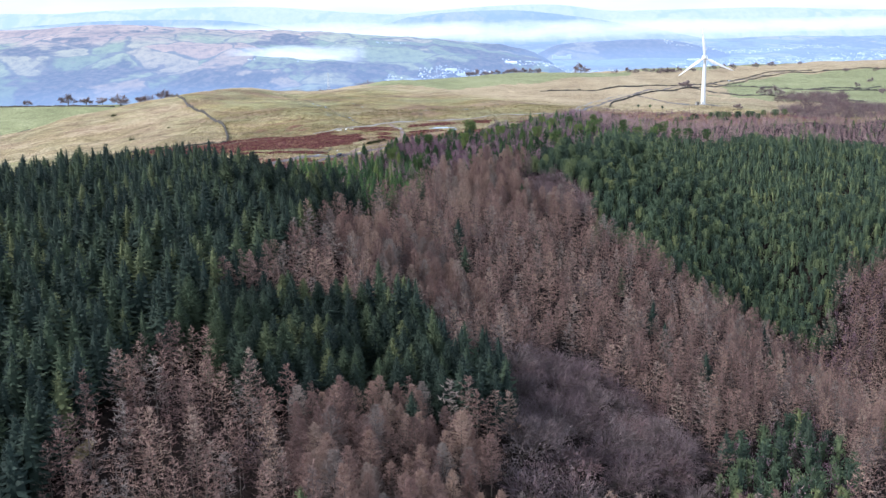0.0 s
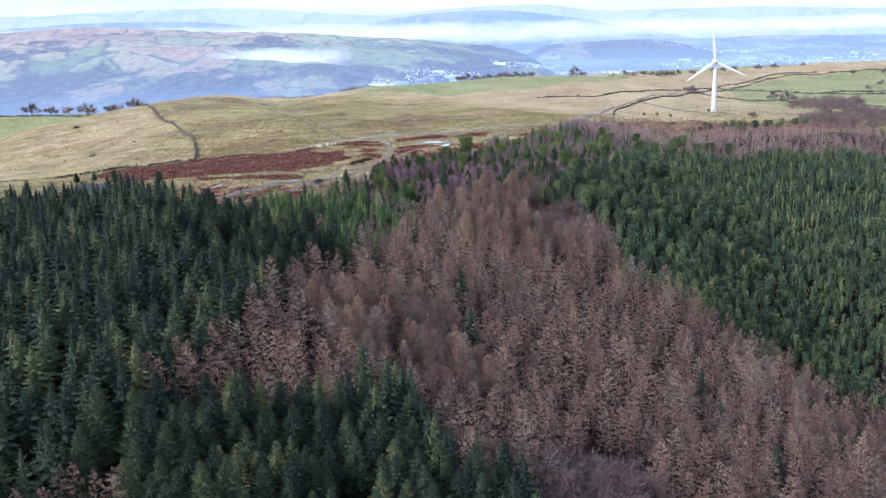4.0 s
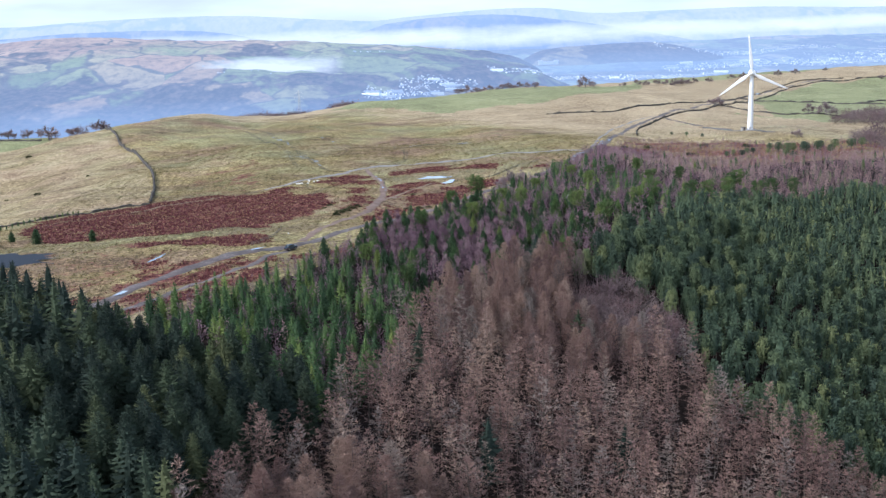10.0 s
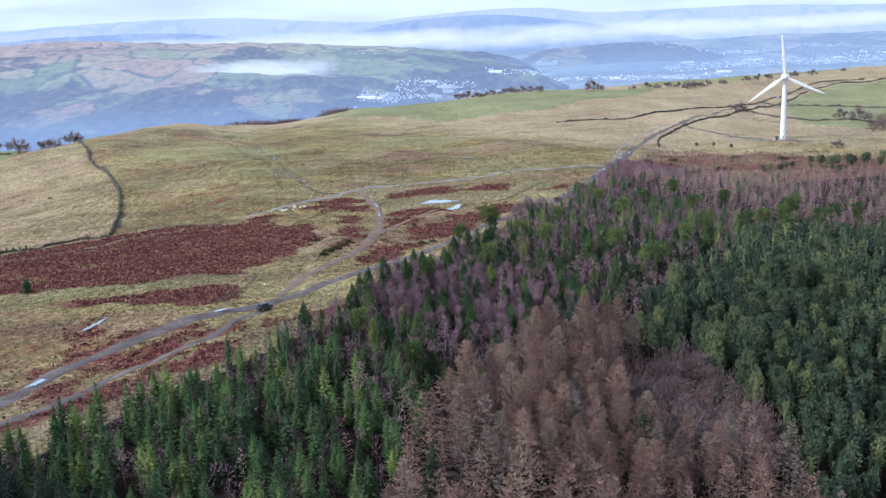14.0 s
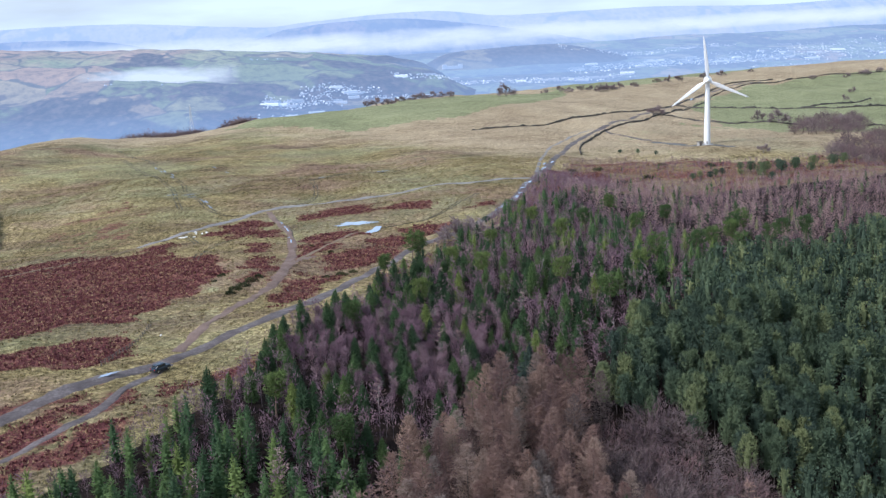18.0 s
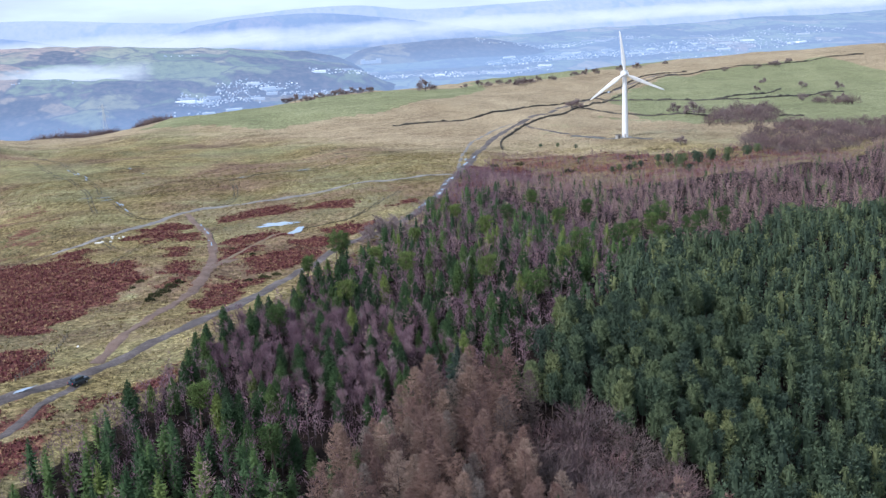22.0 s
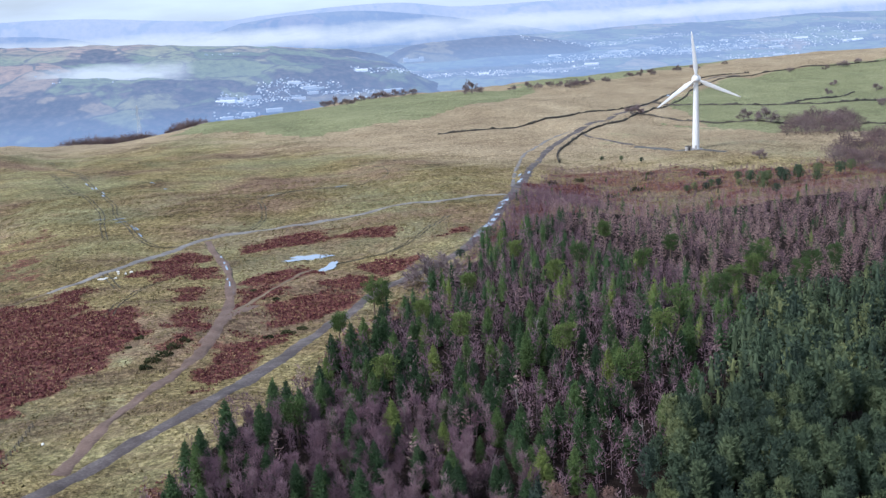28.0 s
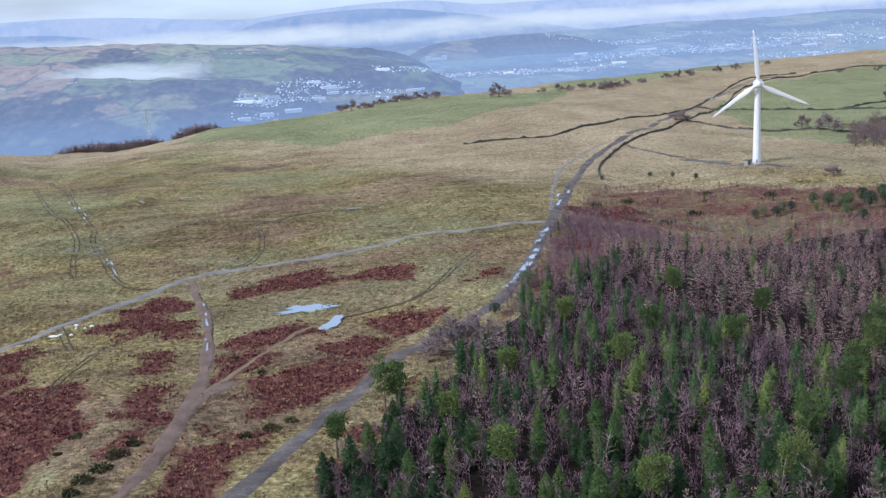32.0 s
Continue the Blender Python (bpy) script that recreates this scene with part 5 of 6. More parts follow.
def far_hill(name, material, crest, y_foot, y_crest, y_back, z_foot, rough, label, seed, power=1.0, nx=260):
    """A ridge from its crest line: slope towards the camera, and fall behind."""
    cx, cz = np.array(crest, float).T
    xs = np.linspace(cx[0], cx[-1], nx)
    zc = spline_weights(np.interp(xs, cx, np.arange(len(cx))), np.arange(len(cx)).astype(float)) @ cz
    zc = zc + 0.25 * rough * np.abs(fbm(xs, np.zeros(nx), 210, seed + 3)) ** 1.5
    rows = []
    for v in np.linspace(0, 1, 40):
        y = y_foot + (y_crest - y_foot) * v
        s = np.sin(v * math.pi / 2) ** power
        z = z_foot + (zc - z_foot) * s + rough * fbm(xs, np.full(nx, y), 620, seed) * math.sin(math.pi * min(1, v * 1.02)) ** 0.7
        rows.append(np.stack([xs, np.full(nx, y), z], 1))
    for v in (0.3, 0.7, 1.0):
        rows.append(np.stack([xs, np.full(nx, y_crest + (y_back - y_crest) * v), zc - (zc - z_foot) * v * 0.8], 1))
    V = np.concatenate(rows)
    return tagged(new(name, solid(name, V, grid_faces(len(rows), nx), [material], smooth=True)), label, "hills", kind="structure")


# glow colours of the painted haze
NEAR_HAZE, MID_HAZE = (0.138, 0.182, 0.272), (0.20, 0.29, 0.46)
HILLSIDE = far_land("hazy_farmland", NEAR_HAZE, 0.75, 1.0, 0.66, 0.0075, 0.03, (0.172, 0.246, 0.400))
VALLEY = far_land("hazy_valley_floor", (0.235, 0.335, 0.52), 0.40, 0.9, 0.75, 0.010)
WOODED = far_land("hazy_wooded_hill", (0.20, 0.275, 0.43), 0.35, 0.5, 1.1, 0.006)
RIDGE = far_land("hazed_blue_ridge", (0.255, 0.37, 0.60), 0.25, 0.4, 0.5, 0.004)
MOUNTAIN = far_land("hazed_pale_mountain", (0.36, 0.48, 0.71), 0.25, 0.2, 0.2, 0.003, 0.08)

vx = np.arange(-3200, 3401, 60.0)
vy = np.arange(2040, 4901, 40.0)
VX, VY = [a.ravel() for a in np.meshgrid(vx, vy)]
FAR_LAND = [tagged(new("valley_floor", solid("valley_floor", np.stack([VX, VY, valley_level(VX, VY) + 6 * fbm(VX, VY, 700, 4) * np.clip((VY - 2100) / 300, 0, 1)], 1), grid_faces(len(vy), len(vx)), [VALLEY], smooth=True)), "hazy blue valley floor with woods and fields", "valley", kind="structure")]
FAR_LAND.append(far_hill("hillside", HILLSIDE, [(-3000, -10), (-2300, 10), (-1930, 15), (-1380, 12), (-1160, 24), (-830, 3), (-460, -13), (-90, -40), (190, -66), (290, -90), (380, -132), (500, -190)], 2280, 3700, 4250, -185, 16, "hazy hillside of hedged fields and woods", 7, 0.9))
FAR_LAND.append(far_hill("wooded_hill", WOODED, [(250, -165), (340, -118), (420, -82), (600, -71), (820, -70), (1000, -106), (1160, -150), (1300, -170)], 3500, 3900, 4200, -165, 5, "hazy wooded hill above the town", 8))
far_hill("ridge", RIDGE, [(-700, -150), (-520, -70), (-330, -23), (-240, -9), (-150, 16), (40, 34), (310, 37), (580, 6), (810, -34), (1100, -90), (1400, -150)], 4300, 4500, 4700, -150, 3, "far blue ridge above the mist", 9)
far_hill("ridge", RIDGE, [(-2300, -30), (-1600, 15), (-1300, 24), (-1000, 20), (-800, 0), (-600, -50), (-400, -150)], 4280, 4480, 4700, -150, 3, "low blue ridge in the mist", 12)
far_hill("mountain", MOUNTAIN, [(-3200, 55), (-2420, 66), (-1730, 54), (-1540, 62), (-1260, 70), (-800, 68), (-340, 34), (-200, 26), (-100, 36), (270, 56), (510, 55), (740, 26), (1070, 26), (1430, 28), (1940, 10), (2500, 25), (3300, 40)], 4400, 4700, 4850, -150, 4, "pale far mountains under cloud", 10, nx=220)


def mist(name, y, x0, x1, z0, z1, material, label):
    """An upright glowing sheet that stands for a bank of mist, with a little curve."""
    n = 24
    xs = np.linspace(x0, x1, n)
    bow = 60 * np.cos(np.linspace(-1.5, 1.5, n))
    V = np.concatenate([np.stack([xs, y + bow, np.full(n, z)], 1) for z in (z0, z1)])
    me = solid(name, V, grid_faces(2, n), [material])
    uv = me.uv_layers.new(name="UVMap")
    lu = [((V[lp.vertex_index][0] - x0) / (x1 - x0), (V[lp.vertex_index][2] - z0) / (z1 - z0)) for lp in me.loops]
    uv.data.foreach_set("uv", np.array(lu, np.float32).ravel())
    ob = new(name, me)
    ob.visible_shadow = False
    return tagged(ob, label, "mist", kind="structure")


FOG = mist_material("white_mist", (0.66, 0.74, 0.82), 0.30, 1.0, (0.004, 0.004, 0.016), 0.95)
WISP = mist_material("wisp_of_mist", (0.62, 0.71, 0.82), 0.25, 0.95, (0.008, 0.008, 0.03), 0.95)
# blue glow on added sheets, standing in for haze in the valley
THIN = mist_material("blue_haze_glow", (0.28, 0.42, 0.66), 0.1, 1.1, (0.002, 0.002, 0.008), 0.5)
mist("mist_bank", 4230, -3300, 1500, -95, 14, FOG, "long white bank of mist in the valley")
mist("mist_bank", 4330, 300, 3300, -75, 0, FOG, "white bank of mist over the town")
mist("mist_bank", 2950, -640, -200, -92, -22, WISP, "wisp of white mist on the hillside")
mist("mist_bank", 2330, -1100, 300, -230, -75, THIN, "thin glowing sheet of blue haze in the valley bottom")
mist("mist_bank", 3350, 0, 1500, -220, -60, THIN, "thin glowing sheet of blue haze over the town")


# ---- far town ----
LAND = [BVHTree.FromPolygons([v.co for v in ob.data.vertices], [tuple(p.vertices) for p in ob.data.polygons]) for ob in FAR_LAND]


def land_level(x, y):
    """The top of the far land at a place."""
    hits = [tree.ray_cast(Vector((x, y, 500.0)), Vector((0, 0, -1)))[0] for tree in LAND]
    return max([h.z for h in hits if h], default=-170.0)


def house_rows():
    r = np.random.default_rng(33)
    V, F, base = [], [], 0
    spots = [(-60, 2745, 90, 70, 150), (0, 2870, 70, 40, 60), (75, 2865, 60, 25, 40), (-110, 2560, 50, 25, 26), (150, 2790, 70, 30, 50), (200, 2720, 60, 20, 30), (240, 3020, 70, 30, 40), (300, 3060, 60, 20, 30), (500, 3280, 130, 40, 110), (640, 3230, 120, 40, 110), (780, 3215, 110, 50, 90), (900, 3420, 160, 60, 110), (960, 3500, 150, 70, 130), (1126, 3470, 170, 80, 170), (1300, 3450, 170, 90, 190), (1380, 3180, 140, 90, 150), (1235, 3900, 240, 60, 120), (1500, 3600, 220, 120, 170), (1670, 3470, 200, 110, 120), (1900, 3800, 280, 140, 120), (1000, 3850, 200, 60, 60), (-170, 3370, 50, 15, 8), (-480, 3000, 120, 80, 8)]
    for sx, sy, dx, dy, count in spots:
        for _ in range(int(count * 1.5)):
            row = r.uniform(-1, 1)
            x, y = sx + dx * row, sy + dy * (round(r.uniform(-1, 1) * 4) / 4 + 0.25 * math.sin(3 * row)) + r.normal(0, 4)
            z = land_level(x, y)
            w, d, h = r.uniform(1.0, 2.1), r.uniform(1.0, 1.7), r.uniform(0.7, 1.5)
            if r.random() < 0.022:
                w, d, h = r.uniform(10, 24), r.uniform(5, 9), 3.5
            a = r.uniform(-0.5, 0.5)
            c, s = math.cos(a), math.sin(a)
            pts = [(-w, -d, -2), (w, -d, -2), (w, d, -2), (-w, d, -2), (-w, -d, h), (w, -d, h), (w, d, h), (-w, d, h), (-w, 0, h + 1.3), (w, 0, h + 1.3)]
            V += [(x + p * c - q * s, y + p * s + q * c, z + t) for p, q, t in pts]
            F += [tuple(base + i for i in f) for f in ((0, 1, 5, 4), (1, 2, 6, 5), (2, 3, 7, 6), (3, 0, 4, 7), (4, 5, 9, 8), (6, 7, 8, 9), (5, 6, 9, 9), (7, 4, 8, 8))]
            base += 10
    return V, F


V, F = house_rows()
tri = [(f[0], f[1], f[2]) for f in F] + [(f[0], f[2], f[3]) for f in F if f[2] != f[3]]
hw = Nodes("hazed_house_walls", 0.7)
hw_geo = hw.node("ShaderNodeNewGeometry")
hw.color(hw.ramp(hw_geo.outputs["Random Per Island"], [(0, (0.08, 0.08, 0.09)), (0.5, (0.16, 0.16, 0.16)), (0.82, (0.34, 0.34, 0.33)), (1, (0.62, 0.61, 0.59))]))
# the walls glow: blue haze over the town is painted in as emission
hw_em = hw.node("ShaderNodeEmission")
hw_em.inputs["Color"].default_value = (*MID_HAZE, 1)
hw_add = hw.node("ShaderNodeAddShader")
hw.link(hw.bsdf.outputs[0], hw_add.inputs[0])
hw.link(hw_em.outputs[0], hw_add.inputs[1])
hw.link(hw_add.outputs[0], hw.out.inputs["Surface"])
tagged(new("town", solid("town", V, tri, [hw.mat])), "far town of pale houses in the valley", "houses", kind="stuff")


def institution(x, y):
    z = land_level(x, y) - 12
    root = holder("hospital_block", "long pale building above the far town", "building", at=(x, y, z + 12))
    for nm, cx, w, h in (("wing", -26, 14, 14), ("main_range", 0, 44, 9), ("wing", 26, 14, 14)):
        bm = bmesh.new()
        block(bm, (cx, 0, h / 2), (w, 16, h), 0.3)
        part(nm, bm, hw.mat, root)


institution(412, 3668)


def shed(x, y, w, d, h, rz):
    """A long low works building with a shallow roof."""
    root = holder("works_shed", "long white works building in the valley", "building", "works sheds", at=(x, y, land_level(x, y)), rz=rz)
    bm = bmesh.new()
    block(bm, (0, 0, h / 2 - 1), (w, d, h + 2), 0.2)
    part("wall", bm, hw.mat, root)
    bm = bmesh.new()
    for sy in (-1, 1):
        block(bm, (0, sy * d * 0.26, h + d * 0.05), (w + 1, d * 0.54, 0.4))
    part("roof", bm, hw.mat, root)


for sx, sy, sw, sd in ((-30, 2585, 34, 14), (-85, 2572, 26, 10), (-128, 2540, 24, 10), (60, 2790, 26, 9), (250, 2800, 44, 9), (960, 3400, 30, 10), (1180, 3560, 36, 10)):
    shed(sx, sy, sw, sd, 5.0, 8)


def pylon(x, y, z, h, label):
    """Lattice power pylon with three pairs of arms."""
    root = holder("electricity_pylon", label, "pylon", "pylons", at=(x, y, z))
    half = [(0, 3.4), (h * 0.55, 1.3), (h, 0.5)]

    def w(t):
        return float(np.interp(t, [a for a, _ in half], [b for _, b in half]))

    for sx in (-1, 1):
        for sy in (-1, 1):
            bm = bmesh.new()
            for a, b in ((0, h * 0.55), (h * 0.55, h)):
                rod(bm, (sx * w(a), sy * w(a), a), (sx * w(b), sy * w(b), b), 0.16, 0.13, 4)
            part("leg", bm, STEEL, root)
    zs = np.linspace(0, h, 10)
    for a, b in zip(zs, zs[1:]):
        bm = bmesh.new()
        for sy in (-1, 1):
            rod(bm, (-w(a), sy * w(a), a), (w(b), sy * w(b), b), 0.08, 0.08, 4)
            rod(bm, (w(a), sy * w(a), a), (-w(b), sy * w(b), b), 0.08, 0.08, 4)
        part("brace", bm, STEEL, root)
    for k, ln in ((0.62, 5.5), (0.76, 6.2), (0.90, 4.8)):
        bm = bmesh.new()
        for sx in (-1, 1):
            rod(bm, (0, 0, h * k + 1.0), (sx * ln, 0, h * k), 0.14, 0.08, 4)
            rod(bm, (0, 0, h * k - 0.4), (sx * ln, 0, h * k), 0.12, 0.08, 4)
            rod(bm, (sx * ln, 0, h * k), (sx * ln, 0, h * k - 2.0), 0.12, 0.10, 4)
        part("arm", bm, STEEL, root)


STEEL = plain_material("galvanised_steel", (0.45, 0.48, 0.52), (0.62, 0.65, 0.68), 1.0, 0.5, 0.4)
pylon(-180, 1611, -50, 41, "grey lattice power pylon beyond the moor")


# ---- moor plants ----
def off_tracks(x, y):
    """Which places lie clear of every track."""
    ok = np.ones(len(x), bool)
    for pts, w in ((MAIN_TRACK, 3.2), (LOW_TRACK, 2.2), (SIDE_TRACK, 2.1), (EARTH_PATH, 2.0), (SPUR_PATH, 1.3)):
        xy = along(pts, 2.0)[0]
        for cx, cy in xy:
            near = np.abs(x - cx) < 8
            ok[near] &= np.hypot(x[near] - cx, y[near] - cy) > w
    return ok


def tufts(name, x, y, lo, hi, blades, spread, material, label, seed):
    """Very many small tufts of leaning blades, joined."""
    r = np.random.default_rng(seed)
    n = len(x)
    z = height(x, y)
    tone = np.repeat(r.uniform(0, 1, n), 3 * blades)
    hgt = r.uniform(lo, hi, n)
    P = np.empty((n, blades, 3, 3), np.float32)
    for k in range(blades):
        a = r.uniform(0, 6.28, n)
        d = np.stack([np.cos(a), np.sin(a)], 1)
        s = np.stack([-d[:, 1], d[:, 0]], 1)
        wd = (hgt * r.uniform(0.35, 0.75, n))[:, None]
        out = (hgt * spread * r.uniform(0.4, 1.0, n))[:, None]
        base = np.stack([x, y], 1) + r.normal(0, 0.25, (n, 2))
        P[:, k, 0, :2], P[:, k, 1, :2], P[:, k, 2, :2] = base - s * wd, base + s * wd, base + d * out
        P[:, k, 0, 2] = P[:, k, 1, 2] = z - 0.1
        P[:, k, 2, 2] = z + hgt * r.uniform(0.7, 1.0, n)
    ob = new(name, solid(name, P.reshape(-1, 3), np.arange(n * blades * 3).reshape(-1, 3), [material], tint=tone))
    return tagged(ob, label, "plants", kind="stuff")


moor_rng = np.random.default_rng(77)
x, y = moor_rng.uniform(-195, 175, 380000), moor_rng.uniform(425, 880, 380000)
share = bracken_share(x, y) + moor_rng.normal(0, 0.14, len(x)) + 0.12 * swell(x, y, 11, 9)
wooded = inside(x, y, MIXED_WOOD) | inside(x, y, SPRUCE_WOOD) | inside(x, y, FAR_WOOD) | inside(x, y, PINE_SLOPE)
clear = off_tracks(x, y) & ~wooded
ok = (share > 0.56) & clear & (moor_rng.random(len(x)) < 0.85)
tufts("bracken", x[ok], y[ok], 0.25, 0.6, 3, 1.0, FROND, "dead russet bracken in dense drifts", 1)
clump = swell(x, y, 9, 4) + 0.7 * swell(x, y, 31, 5)
ok = (share < 0.5) & clear & (clump > -0.35) & (moor_rng.random(len(x)) < 0.55)
tufts("grass_tussocks", x[ok], y[ok], 0.16, 0.42, 2, 1.0, TUSSOCK, "straw-coloured tussocks of moor grass", 2)
x, y = moor_rng.uniform(92, 335, 9000), moor_rng.uniform(722, 870, 9000)
ok = inside(x, y, SCRUB) & (swell(x, y, 30, 6) > 0.45)
tufts("bracken", x[ok], y[ok], 0.3, 0.7, 3, 1.0, FROND, "dead bracken among heather", 3)


def shrub(x, y, w, h, material, label, seed, name="gorse_bush", twigs=170):
    """A low rounded bush of short sprays over hidden stems."""
    r = np.random.default_rng(seed)
    root = holder(name, label, "bush", "moor bushes", at=(x, y, level(x, y) - 0.05))
    stems, leaves = Bits(), Bits()
    for i in range(7):
        a = 2.4 * i
        stems.stem((0, 0, -0.2), (0.35 * w * math.cos(a), 0.35 * w * math.sin(a), h * 0.5), 0.05, 0.02, 0, 3)
    for _ in range(twigs):
        a, e = r.uniform(0, 6.28), math.asin(r.uniform(0.02, 1))
        d = np.array((math.cos(a) * math.cos(e), math.sin(a) * math.cos(e), math.sin(e)))
        p = d * np.array((w * 0.5, w * 0.5, h * 0.85)) * r.uniform(0.55, 0.95) * (1 + 0.25 * math.sin(3 * a + seed))
        leaves.sprays(p, d + r.normal(0, 0.6, 3), 0.16 * w + 0.2, 0.09 * w + 0.1, 0, r)
    for nm, bits, mt in (("stems", stems, BARK), ("foliage", leaves, material)):
        v, f, _ = bits.arrays()
        ob = new(nm, solid(nm, v, f, [mt], tint=np.full(len(v), 0.3)))
        ob.parent = root


for i, (px, py, w, h) in enumerate(((-40, 587, 3.4, 1.4), (-38, 593, 3.0, 1.3), (-42, 582, 3.2, 1.2), (-36, 598, 2.2, 1.1), (-48, 606, 2.0, 0.8), (-49.5, 597, 1.2, 0.6), (-20, 653, 1.6, 0.7), (-13, 640, 1.6, 0.7), (-43, 577, 2.4, 1.0), (-10, 606, 3.0, 0.9), (-6, 610, 2.4, 0.8), (-15, 602, 2.2, 0.8),
                                   (178, 847, 5.0, 1.6), (139, 841, 4.4, 1.5), (140, 795, 4.0, 1.4), (160, 815, 4.5, 1.4), (200, 830, 4.5, 1.6), (-237, 777, 3.0, 1.6), (-260, 788, 2.5, 1.4), (-298, 929, 4, 1.6), (-219, 816, 2.0, 1.2), (122, 832, 4.0, 1.4))):
    shrub(px, py, w * 1.25, h * (0.75 if w < 3.9 else 1.0), GORSE, "dark green gorse bush on the moor", i)


# ---- trees with a place of their own ----
def scots_pine(x, y, h, lean, seed, label):
    """Tall pine: bare reddish stem, flat clumps of needles at the top."""
    r = np.random.default_rng(seed)
    root = holder("scots_pine", label, "tree", "tall pines", at=(x, y, level(x, y) - 0.1))
    stem, crown = Bits(), Bits()
    pts = [np.array((lean * s * s, 0.4 * lean * math.sin(3 * s), h * s)) for s in np.linspace(0, 1, 7)]
    for k in range(6):
        stem.stem(pts[k], pts[k + 1], 0.26 * (1 - k / 7), 0.26 * (1 - (k + 1) / 7), 0, 7)
    for i in range(22):
        s = 0.50 + 0.49 * (i / 21) ** 0.9
        base = np.array([np.interp(s * 6, range(7), [p[j] for p in pts]) for j in range(3)])
        a = 2.4 * i + r.uniform(-0.4, 0.4)
        ln = h * (0.15 * math.sin(math.pi * min(1, (1.16 - s) * 1.35)) + 0.04) * r.uniform(0.7, 1.2)
        d = np.array((math.cos(a), math.sin(a), r.uniform(0.15, 0.6)))
        tip = base + d * ln
        stem.stem(base, tip, 0.06, 0.025, 0, 4)
        for q, n, wide in ((tip, 60, 0.52), (base + d * ln * 0.6, 34, 0.40)):
            p = q + r.normal(0, 1, (n, 3)) * np.array((wide, wide, 0.26))
            crown.sprays(p, np.array((d[0] * 0.6, d[1] * 0.6, 0.8)) + r.normal(0, 0.6, (n, 3)), r.uniform(0.35, 0.7, n), 0.24, 0, r)
    for nm, bits, mt in (("trunk", stem, PINE_BARK), ("crown", crown, SCOTS)):
        v, f, _ = bits.arrays()
        ob = new(nm, solid(nm, v, f, [mt], tint=np.full(len(v), r.uniform(0, 0.5))))
        ob.parent = root


PINE_BARK = plain_material("reddish_pine_bark", (0.10, 0.075, 0.06), (0.19, 0.135, 0.10), 2.0)
scots_pine(13.2, 600, 12.6, 0.5, 1, "tall pine with bare stem beside the track")
scots_pine(15.8, 600.5, 11.6, -0.4, 2, "tall pine with bare stem beside the track")
scots_pine(3.0, 583, 8.0, 0.3, 3, "slender pine at the edge of the wood")
for i, (px, py, h) in enumerate(((127, 618, 12), (132, 622, 12.5), (124, 612, 11), (112, 597, 11), (118, 589, 11), (136, 606, 12), (79, 554, 11.5), (146, 618, 11), (100, 580, 10.5), (70, 540, 10), (60, 640, 8), (56, 520, 10.5), (90, 610, 10), (30, 560, 9.5), (48, 540, 10), (160, 630, 11), (10, 540, 9), (-8, 515, 8.5), (62, 600, 9.5), (75, 620, 9), (40, 610, 8.5), (25, 590, 8), (-25, 470, 8.5), (-12, 450, 9), (110, 640, 9), (95, 660, 8.5))):
    scots_pine(px, py, h, 0.5 * (-1) ** i, 10 + i, "tall ragged pine standing over the birches")


def dead_tree(x, y, h, seed):
    """A pale dead stem with a few broken limbs."""
    r = np.random.default_rng(seed)
    root = holder("dead_tree", "pale leaning dead birch stem", "tree", "dead trees", at=(x, y, level(x, y) - 0.1), rz=float(r.uniform(0, 360)))
    stem = Bits()
    top = np.array((h * r.uniform(0.05, 0.35), 0, h))
    stem.stem((0, 0, -0.2), top * 0.55, 0.13, 0.09, 0, 6)
    stem.stem(top * 0.55, top + np.array((0.2, 0.3, 0)), 0.09, 0.02, 0, 5)
    pieces = [("trunk", stem)]
    for i in range(8):
        limb = Bits()
        b0 = top * r.uniform(0.35, 0.95)
        a = r.uniform(0, 6.28)
        e = b0 + np.array((math.cos(a), math.sin(a), r.uniform(0.1, 0.9))) * r.uniform(0.7, 1.8)
        limb.stem(b0, e, 0.045, 0.012, 0, 4)
        limb.stem(e, e + r.normal(0, 0.35, 3) + np.array((0, 0, 0.2)), 0.02, 0.006, 0, 3)
        pieces.append(("branch", limb))
    for nm, bits in pieces:
        v, f, _ = bits.arrays()
        ob = new(nm, solid(nm, v, f, [DEAD]))
        ob.parent = root


DEAD = plain_material("silvered_dead_wood", (0.20, 0.18, 0.165), (0.38, 0.35, 0.32), 1.5)
for i, (px, py) in enumerate(((63, 558), (40, 507), (21, 538), (68, 540), (111, 605), (52, 500), (58, 507), (66, 515), (80, 530), (30, 486), (5, 500), (-20, 470), (34, 520), (46, 560), (90, 560), (24, 500), (-5, 470), (12, 520), (72, 580), (38, 590))):
    dead_tree(px, py, float(moor_rng.uniform(5, 8)), 40 + i)

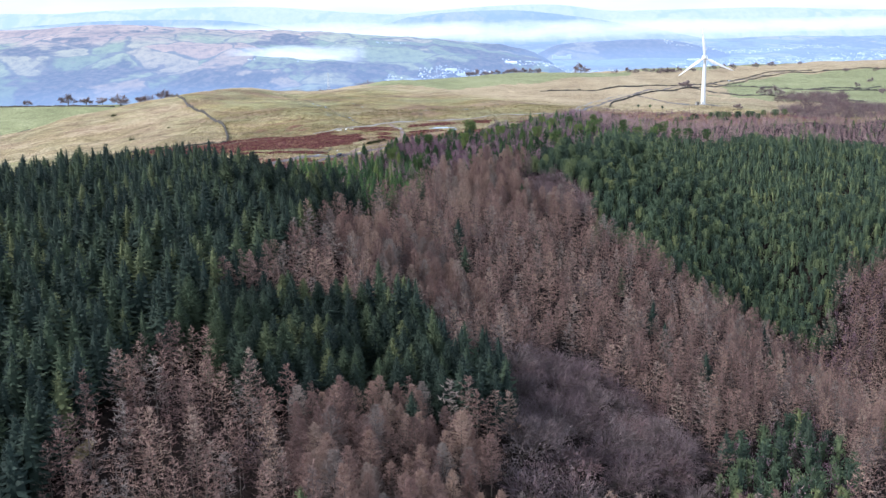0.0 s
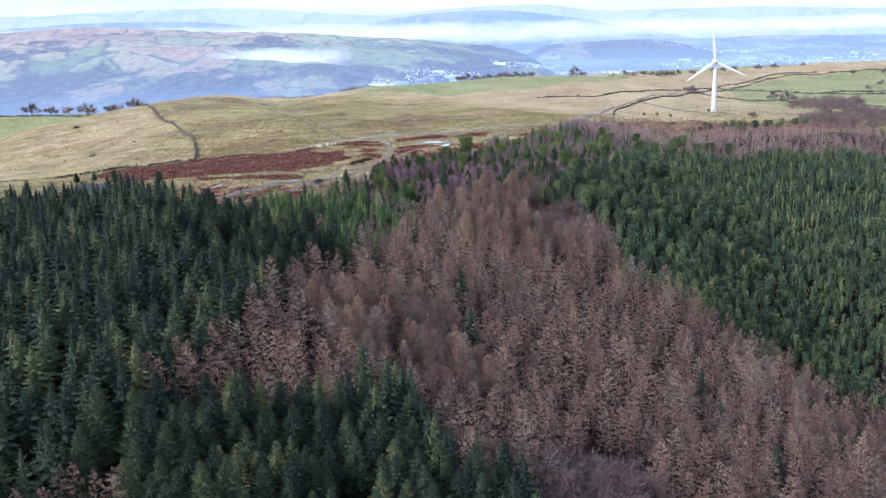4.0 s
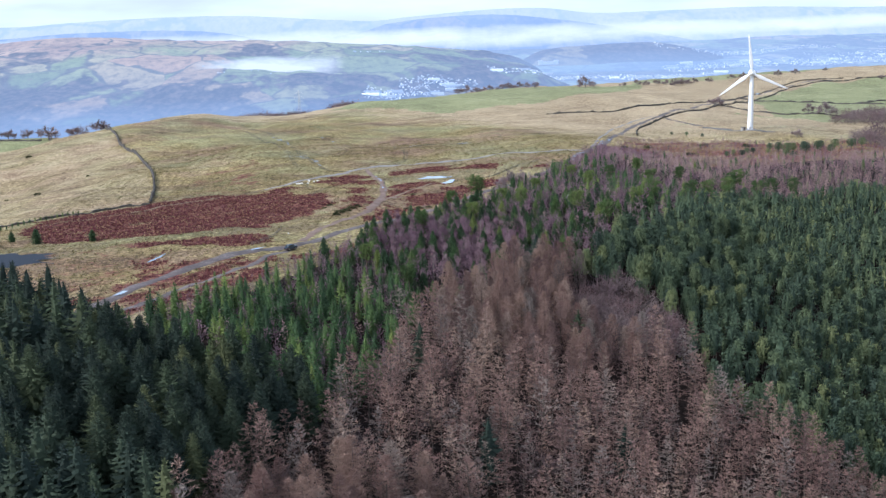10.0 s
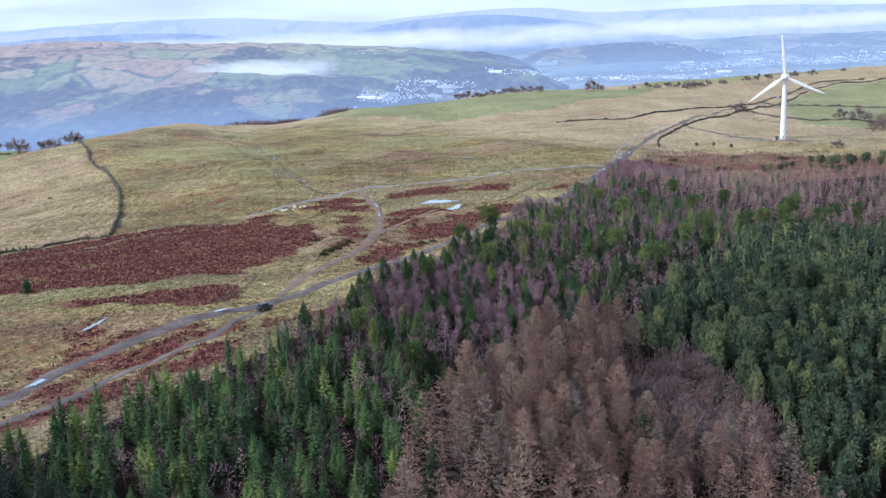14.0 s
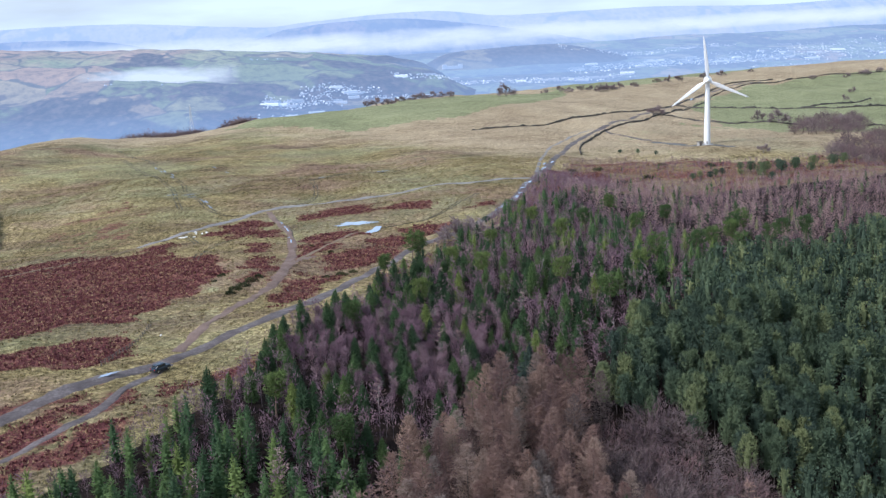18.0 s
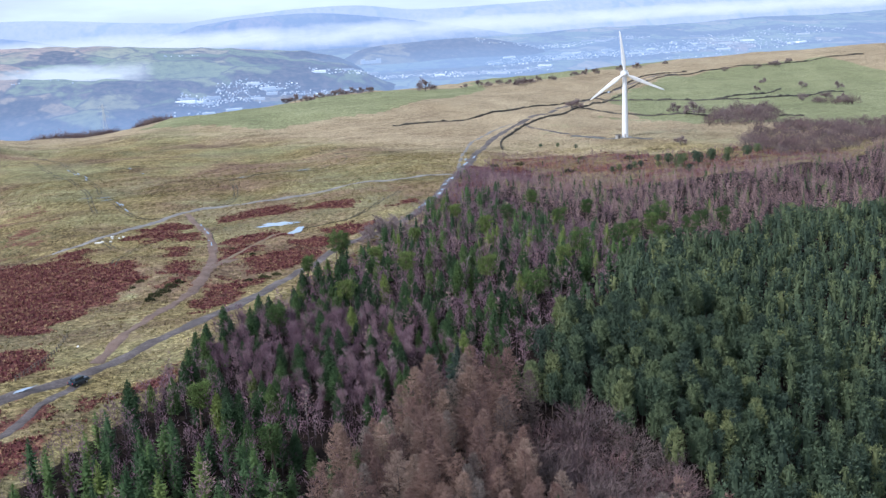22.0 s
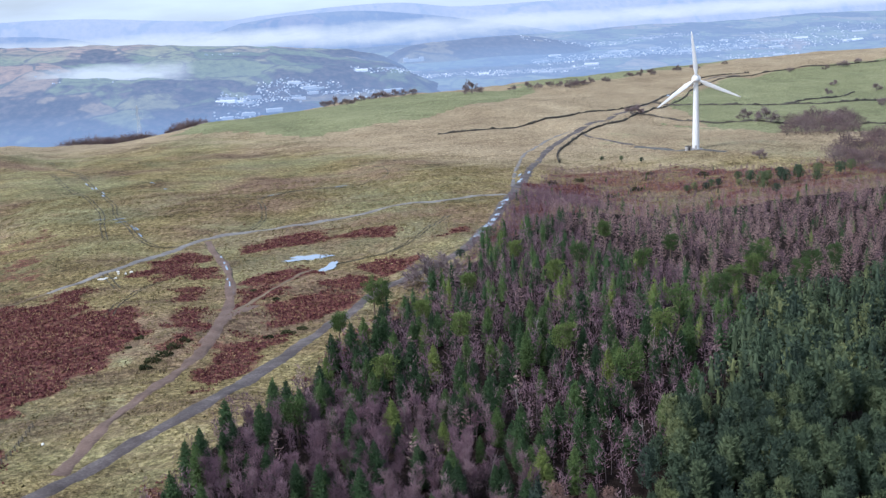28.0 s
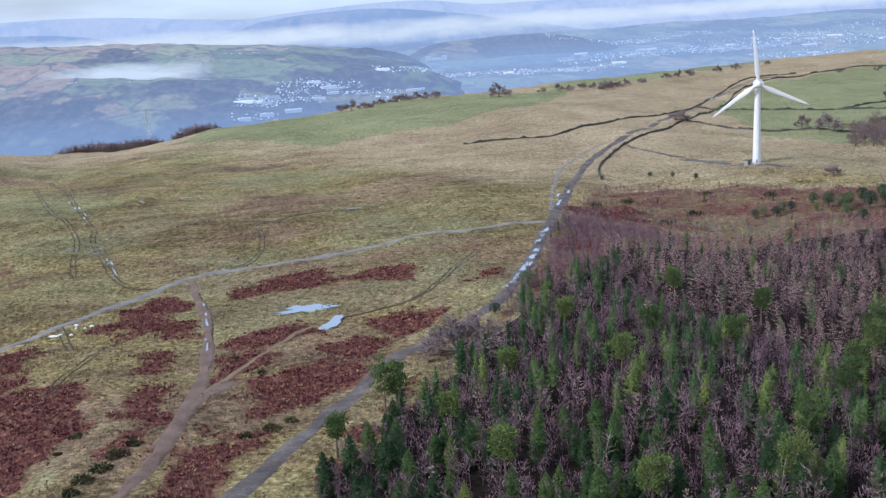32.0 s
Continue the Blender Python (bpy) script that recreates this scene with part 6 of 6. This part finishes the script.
# the domed bare tree by the track, the hawthorns, small conifers on the moor
for px, py, s, w in ((33, 636, 1.55, 1.25), (38.5, 641, 1.3, 1.2)):
    plant_one("thorn", px, py, s * 1.15, moor_rng, w * 1.15, "spreading bare hawthorn beside the track", "hawthorn")
for px, py, s in ((-169, 545, 0.55), (-164, 555, 0.5), (-154, 553, 0.75), (-131, 547, 0.55)):
    plant_one("young_conifer", px, py, s, moor_rng, 1.7, "dark young conifer standing in rough moor", "moor_conifer")
for px, py, s, w in ((166, 890, 0.34, 1.9), (175, 883, 0.46, 1.3), (184, 876, 0.46, 1.2), (119, 824, 0.22, 2.2), (178, 796, 0.55, 1.5), (182, 797, 0.62, 1.3), (187, 795, 0.58, 1.5), (191, 798, 0.66, 1.4), (195, 799, 0.6, 1.3), (207, 804, 0.7, 1.4), (210, 797, 0.9, 1.4), (213, 790, 0.95, 1.5), (219, 797, 0.85, 1.4), (224, 790, 1.0, 1.5), (228, 803, 0.9, 1.3), (233, 794, 1.0, 1.4), (241, 810, 0.8, 1.4), (209, 768, 0.7, 1.4), (209, 781, 0.7, 1.5), (246, 800, 0.9, 1.4), (253, 792, 0.95, 1.4), (262, 798, 0.9, 1.3), (202, 792, 0.5, 1.5), (238, 786, 0.8, 1.4), (60, 683, 0.62, 2.3), (47, 663, 0.42, 2.0)):
    plant_one("pine", px, py, s * 0.8, moor_rng, w * 1.55, "dark bushy pine standing in rough moor", "moor_pine")
for k in range(16):
    plant_one("young_conifer", -197 + 1.6 * k, 618 + 2.6 * k, 0.28, moor_rng, 1.0, "small conifer in a planted row", "hedge_conifer")


# ---- stones ----
def boulder(x, y, sx, sy, sz, seed, label):
    r = np.random.default_rng(seed)
    bm = bmesh.new()
    bmesh.ops.create_icosphere(bm, subdivisions=2, radius=1)
    for v in bm.verts:
        v.co *= 1 + r.uniform(-0.16, 0.12)
        v.co.z = max(v.co.z, -0.4)
    bmesh.ops.scale(bm, vec=(sx, sy, sz), verts=bm.verts)
    me = bpy.data.meshes.new("boulder")
    bm.to_mesh(me)
    bm.free()
    me.materials.append(PALE_STONE)
    ob = new("boulder", me)
    ob.matrix_basis = pose(x, y, level(x, y) + 0.3 * sz, 0, 0, float(r.uniform(0, 180)))
    tagged(ob, label, "boulder", "white boulders")


for i, (px, py, sx, sy, sz) in enumerate(((-71.5, 689, 1.5, 0.6, 0.35), (-70, 689.5, 0.9, 0.5, 0.35), (-67, 697, 0.8, 0.5, 0.4), (-66.5, 694, 0.5, 0.4, 0.4), (-66.6, 688, 0.6, 0.4, 0.4), (-64, 693.5, 0.55, 0.4, 0.4), (-62.3, 694.5, 0.7, 0.5, 0.4), (-56, 531, 0.35, 0.3, 0.3))):
    boulder(px, py, sx, sy, sz, 60 + i, "white boulder in rough grass beside a track")


# ---- parked car ----
def parked_car(x, y, rz):
    z = level(x, y) + 0.18
    root = holder("parked_car", "dark blue off-road car parked on a track", "car", at=(x, y, z), rz=rz)
    paint = plain_material("dark_blue_car_paint", (0.020, 0.035, 0.055), (0.030, 0.048, 0.070), 1.0, 0.25, 0.0, 0.02, 0.01, 0.6)
    rubber = plain_material("tyre_rubber", (0.015, 0.015, 0.015), (0.03, 0.03, 0.03), 4.0)
    glass = Nodes("car_glass", 0.05, 0, 0.6)
    glass.color((0.02, 0.025, 0.03))
    steel = plain_material("wheel_alloy", (0.45, 0.45, 0.46), (0.55, 0.55, 0.56), 3.0, 0.35, 0.8)
    lamp_red, lamp_clear = Nodes("tail_lamp", 0.2), Nodes("head_lamp", 0.1)
    lamp_red.color((0.35, 0.02, 0.02))
    lamp_clear.color((0.75, 0.76, 0.78))
    bm = bmesh.new()
    block(bm, (0, 0, 0.78), (4.3, 1.8, 0.72), 0.14)
    body = part("body", bm, paint, root)
    bm = bmesh.new()
    block(bm, (-0.35, 0, 1.45), (2.7, 1.62, 0.72), 0.2)
    for v in bm.verts:
        if v.co.z > 1.5:
            v.co.x = -0.35 + (v.co.x + 0.35) * 0.86
            v.co.y *= 0.9
    part("cabin", bm, paint, root)
    for nm, c, s in (("windscreen", (0.93, 0, 1.42), (0.10, 1.36, 0.42)), ("rear_window", (-1.62, 0, 1.45), (0.10, 1.30, 0.40)), ("side_window", (-0.35, 0.80, 1.45), (2.1, 0.06, 0.38)), ("side_window", (-0.35, -0.80, 1.45), (2.1, 0.06, 0.38))):
        bm = bmesh.new()
        block(bm, c, s, 0.02)
        part(nm, bm, glass.mat, root)
    for nm, c, s, mt in (("bumper", (2.17, 0, 0.55), (0.16, 1.7, 0.24), rubber), ("bumper", (-2.17, 0, 0.55), (0.16, 1.7, 0.24), rubber), ("headlight", (2.15, 0.62, 0.88), (0.08, 0.34, 0.18), lamp_clear.mat), ("headlight", (2.15, -0.62, 0.88), (0.08, 0.34, 0.18), lamp_clear.mat),
                         ("tail_light", (-2.15, 0.72, 0.92), (0.08, 0.18, 0.34), lamp_red.mat), ("tail_light", (-2.15, -0.72, 0.92), (0.08, 0.18, 0.34), lamp_red.mat), ("mirror", (0.75, 0.98, 1.22), (0.14, 0.18, 0.16), paint), ("mirror", (0.75, -0.98, 1.22), (0.14, 0.18, 0.16), paint)):
        bm = bmesh.new()
        block(bm, c, s, 0.03)
        part(nm, bm, mt, root)
    for wx in (-1.35, 1.35):
        for wy in (-0.86, 0.86):
            hub = new("wheel")
            hub.parent = root
            bm = bmesh.new()
            rod(bm, (wx, wy - 0.12, 0.36), (wx, wy + 0.12, 0.36), 0.37, 0.37, 20)
            part("tyre", bm, rubber, hub)
            bm = bmesh.new()
            rod(bm, (wx, wy - 0.13, 0.36), (wx, wy + 0.13, 0.36), 0.22, 0.22, 14)
            part("rim", bm, steel, hub)


parked_car(-51.5, 500.5, 48)
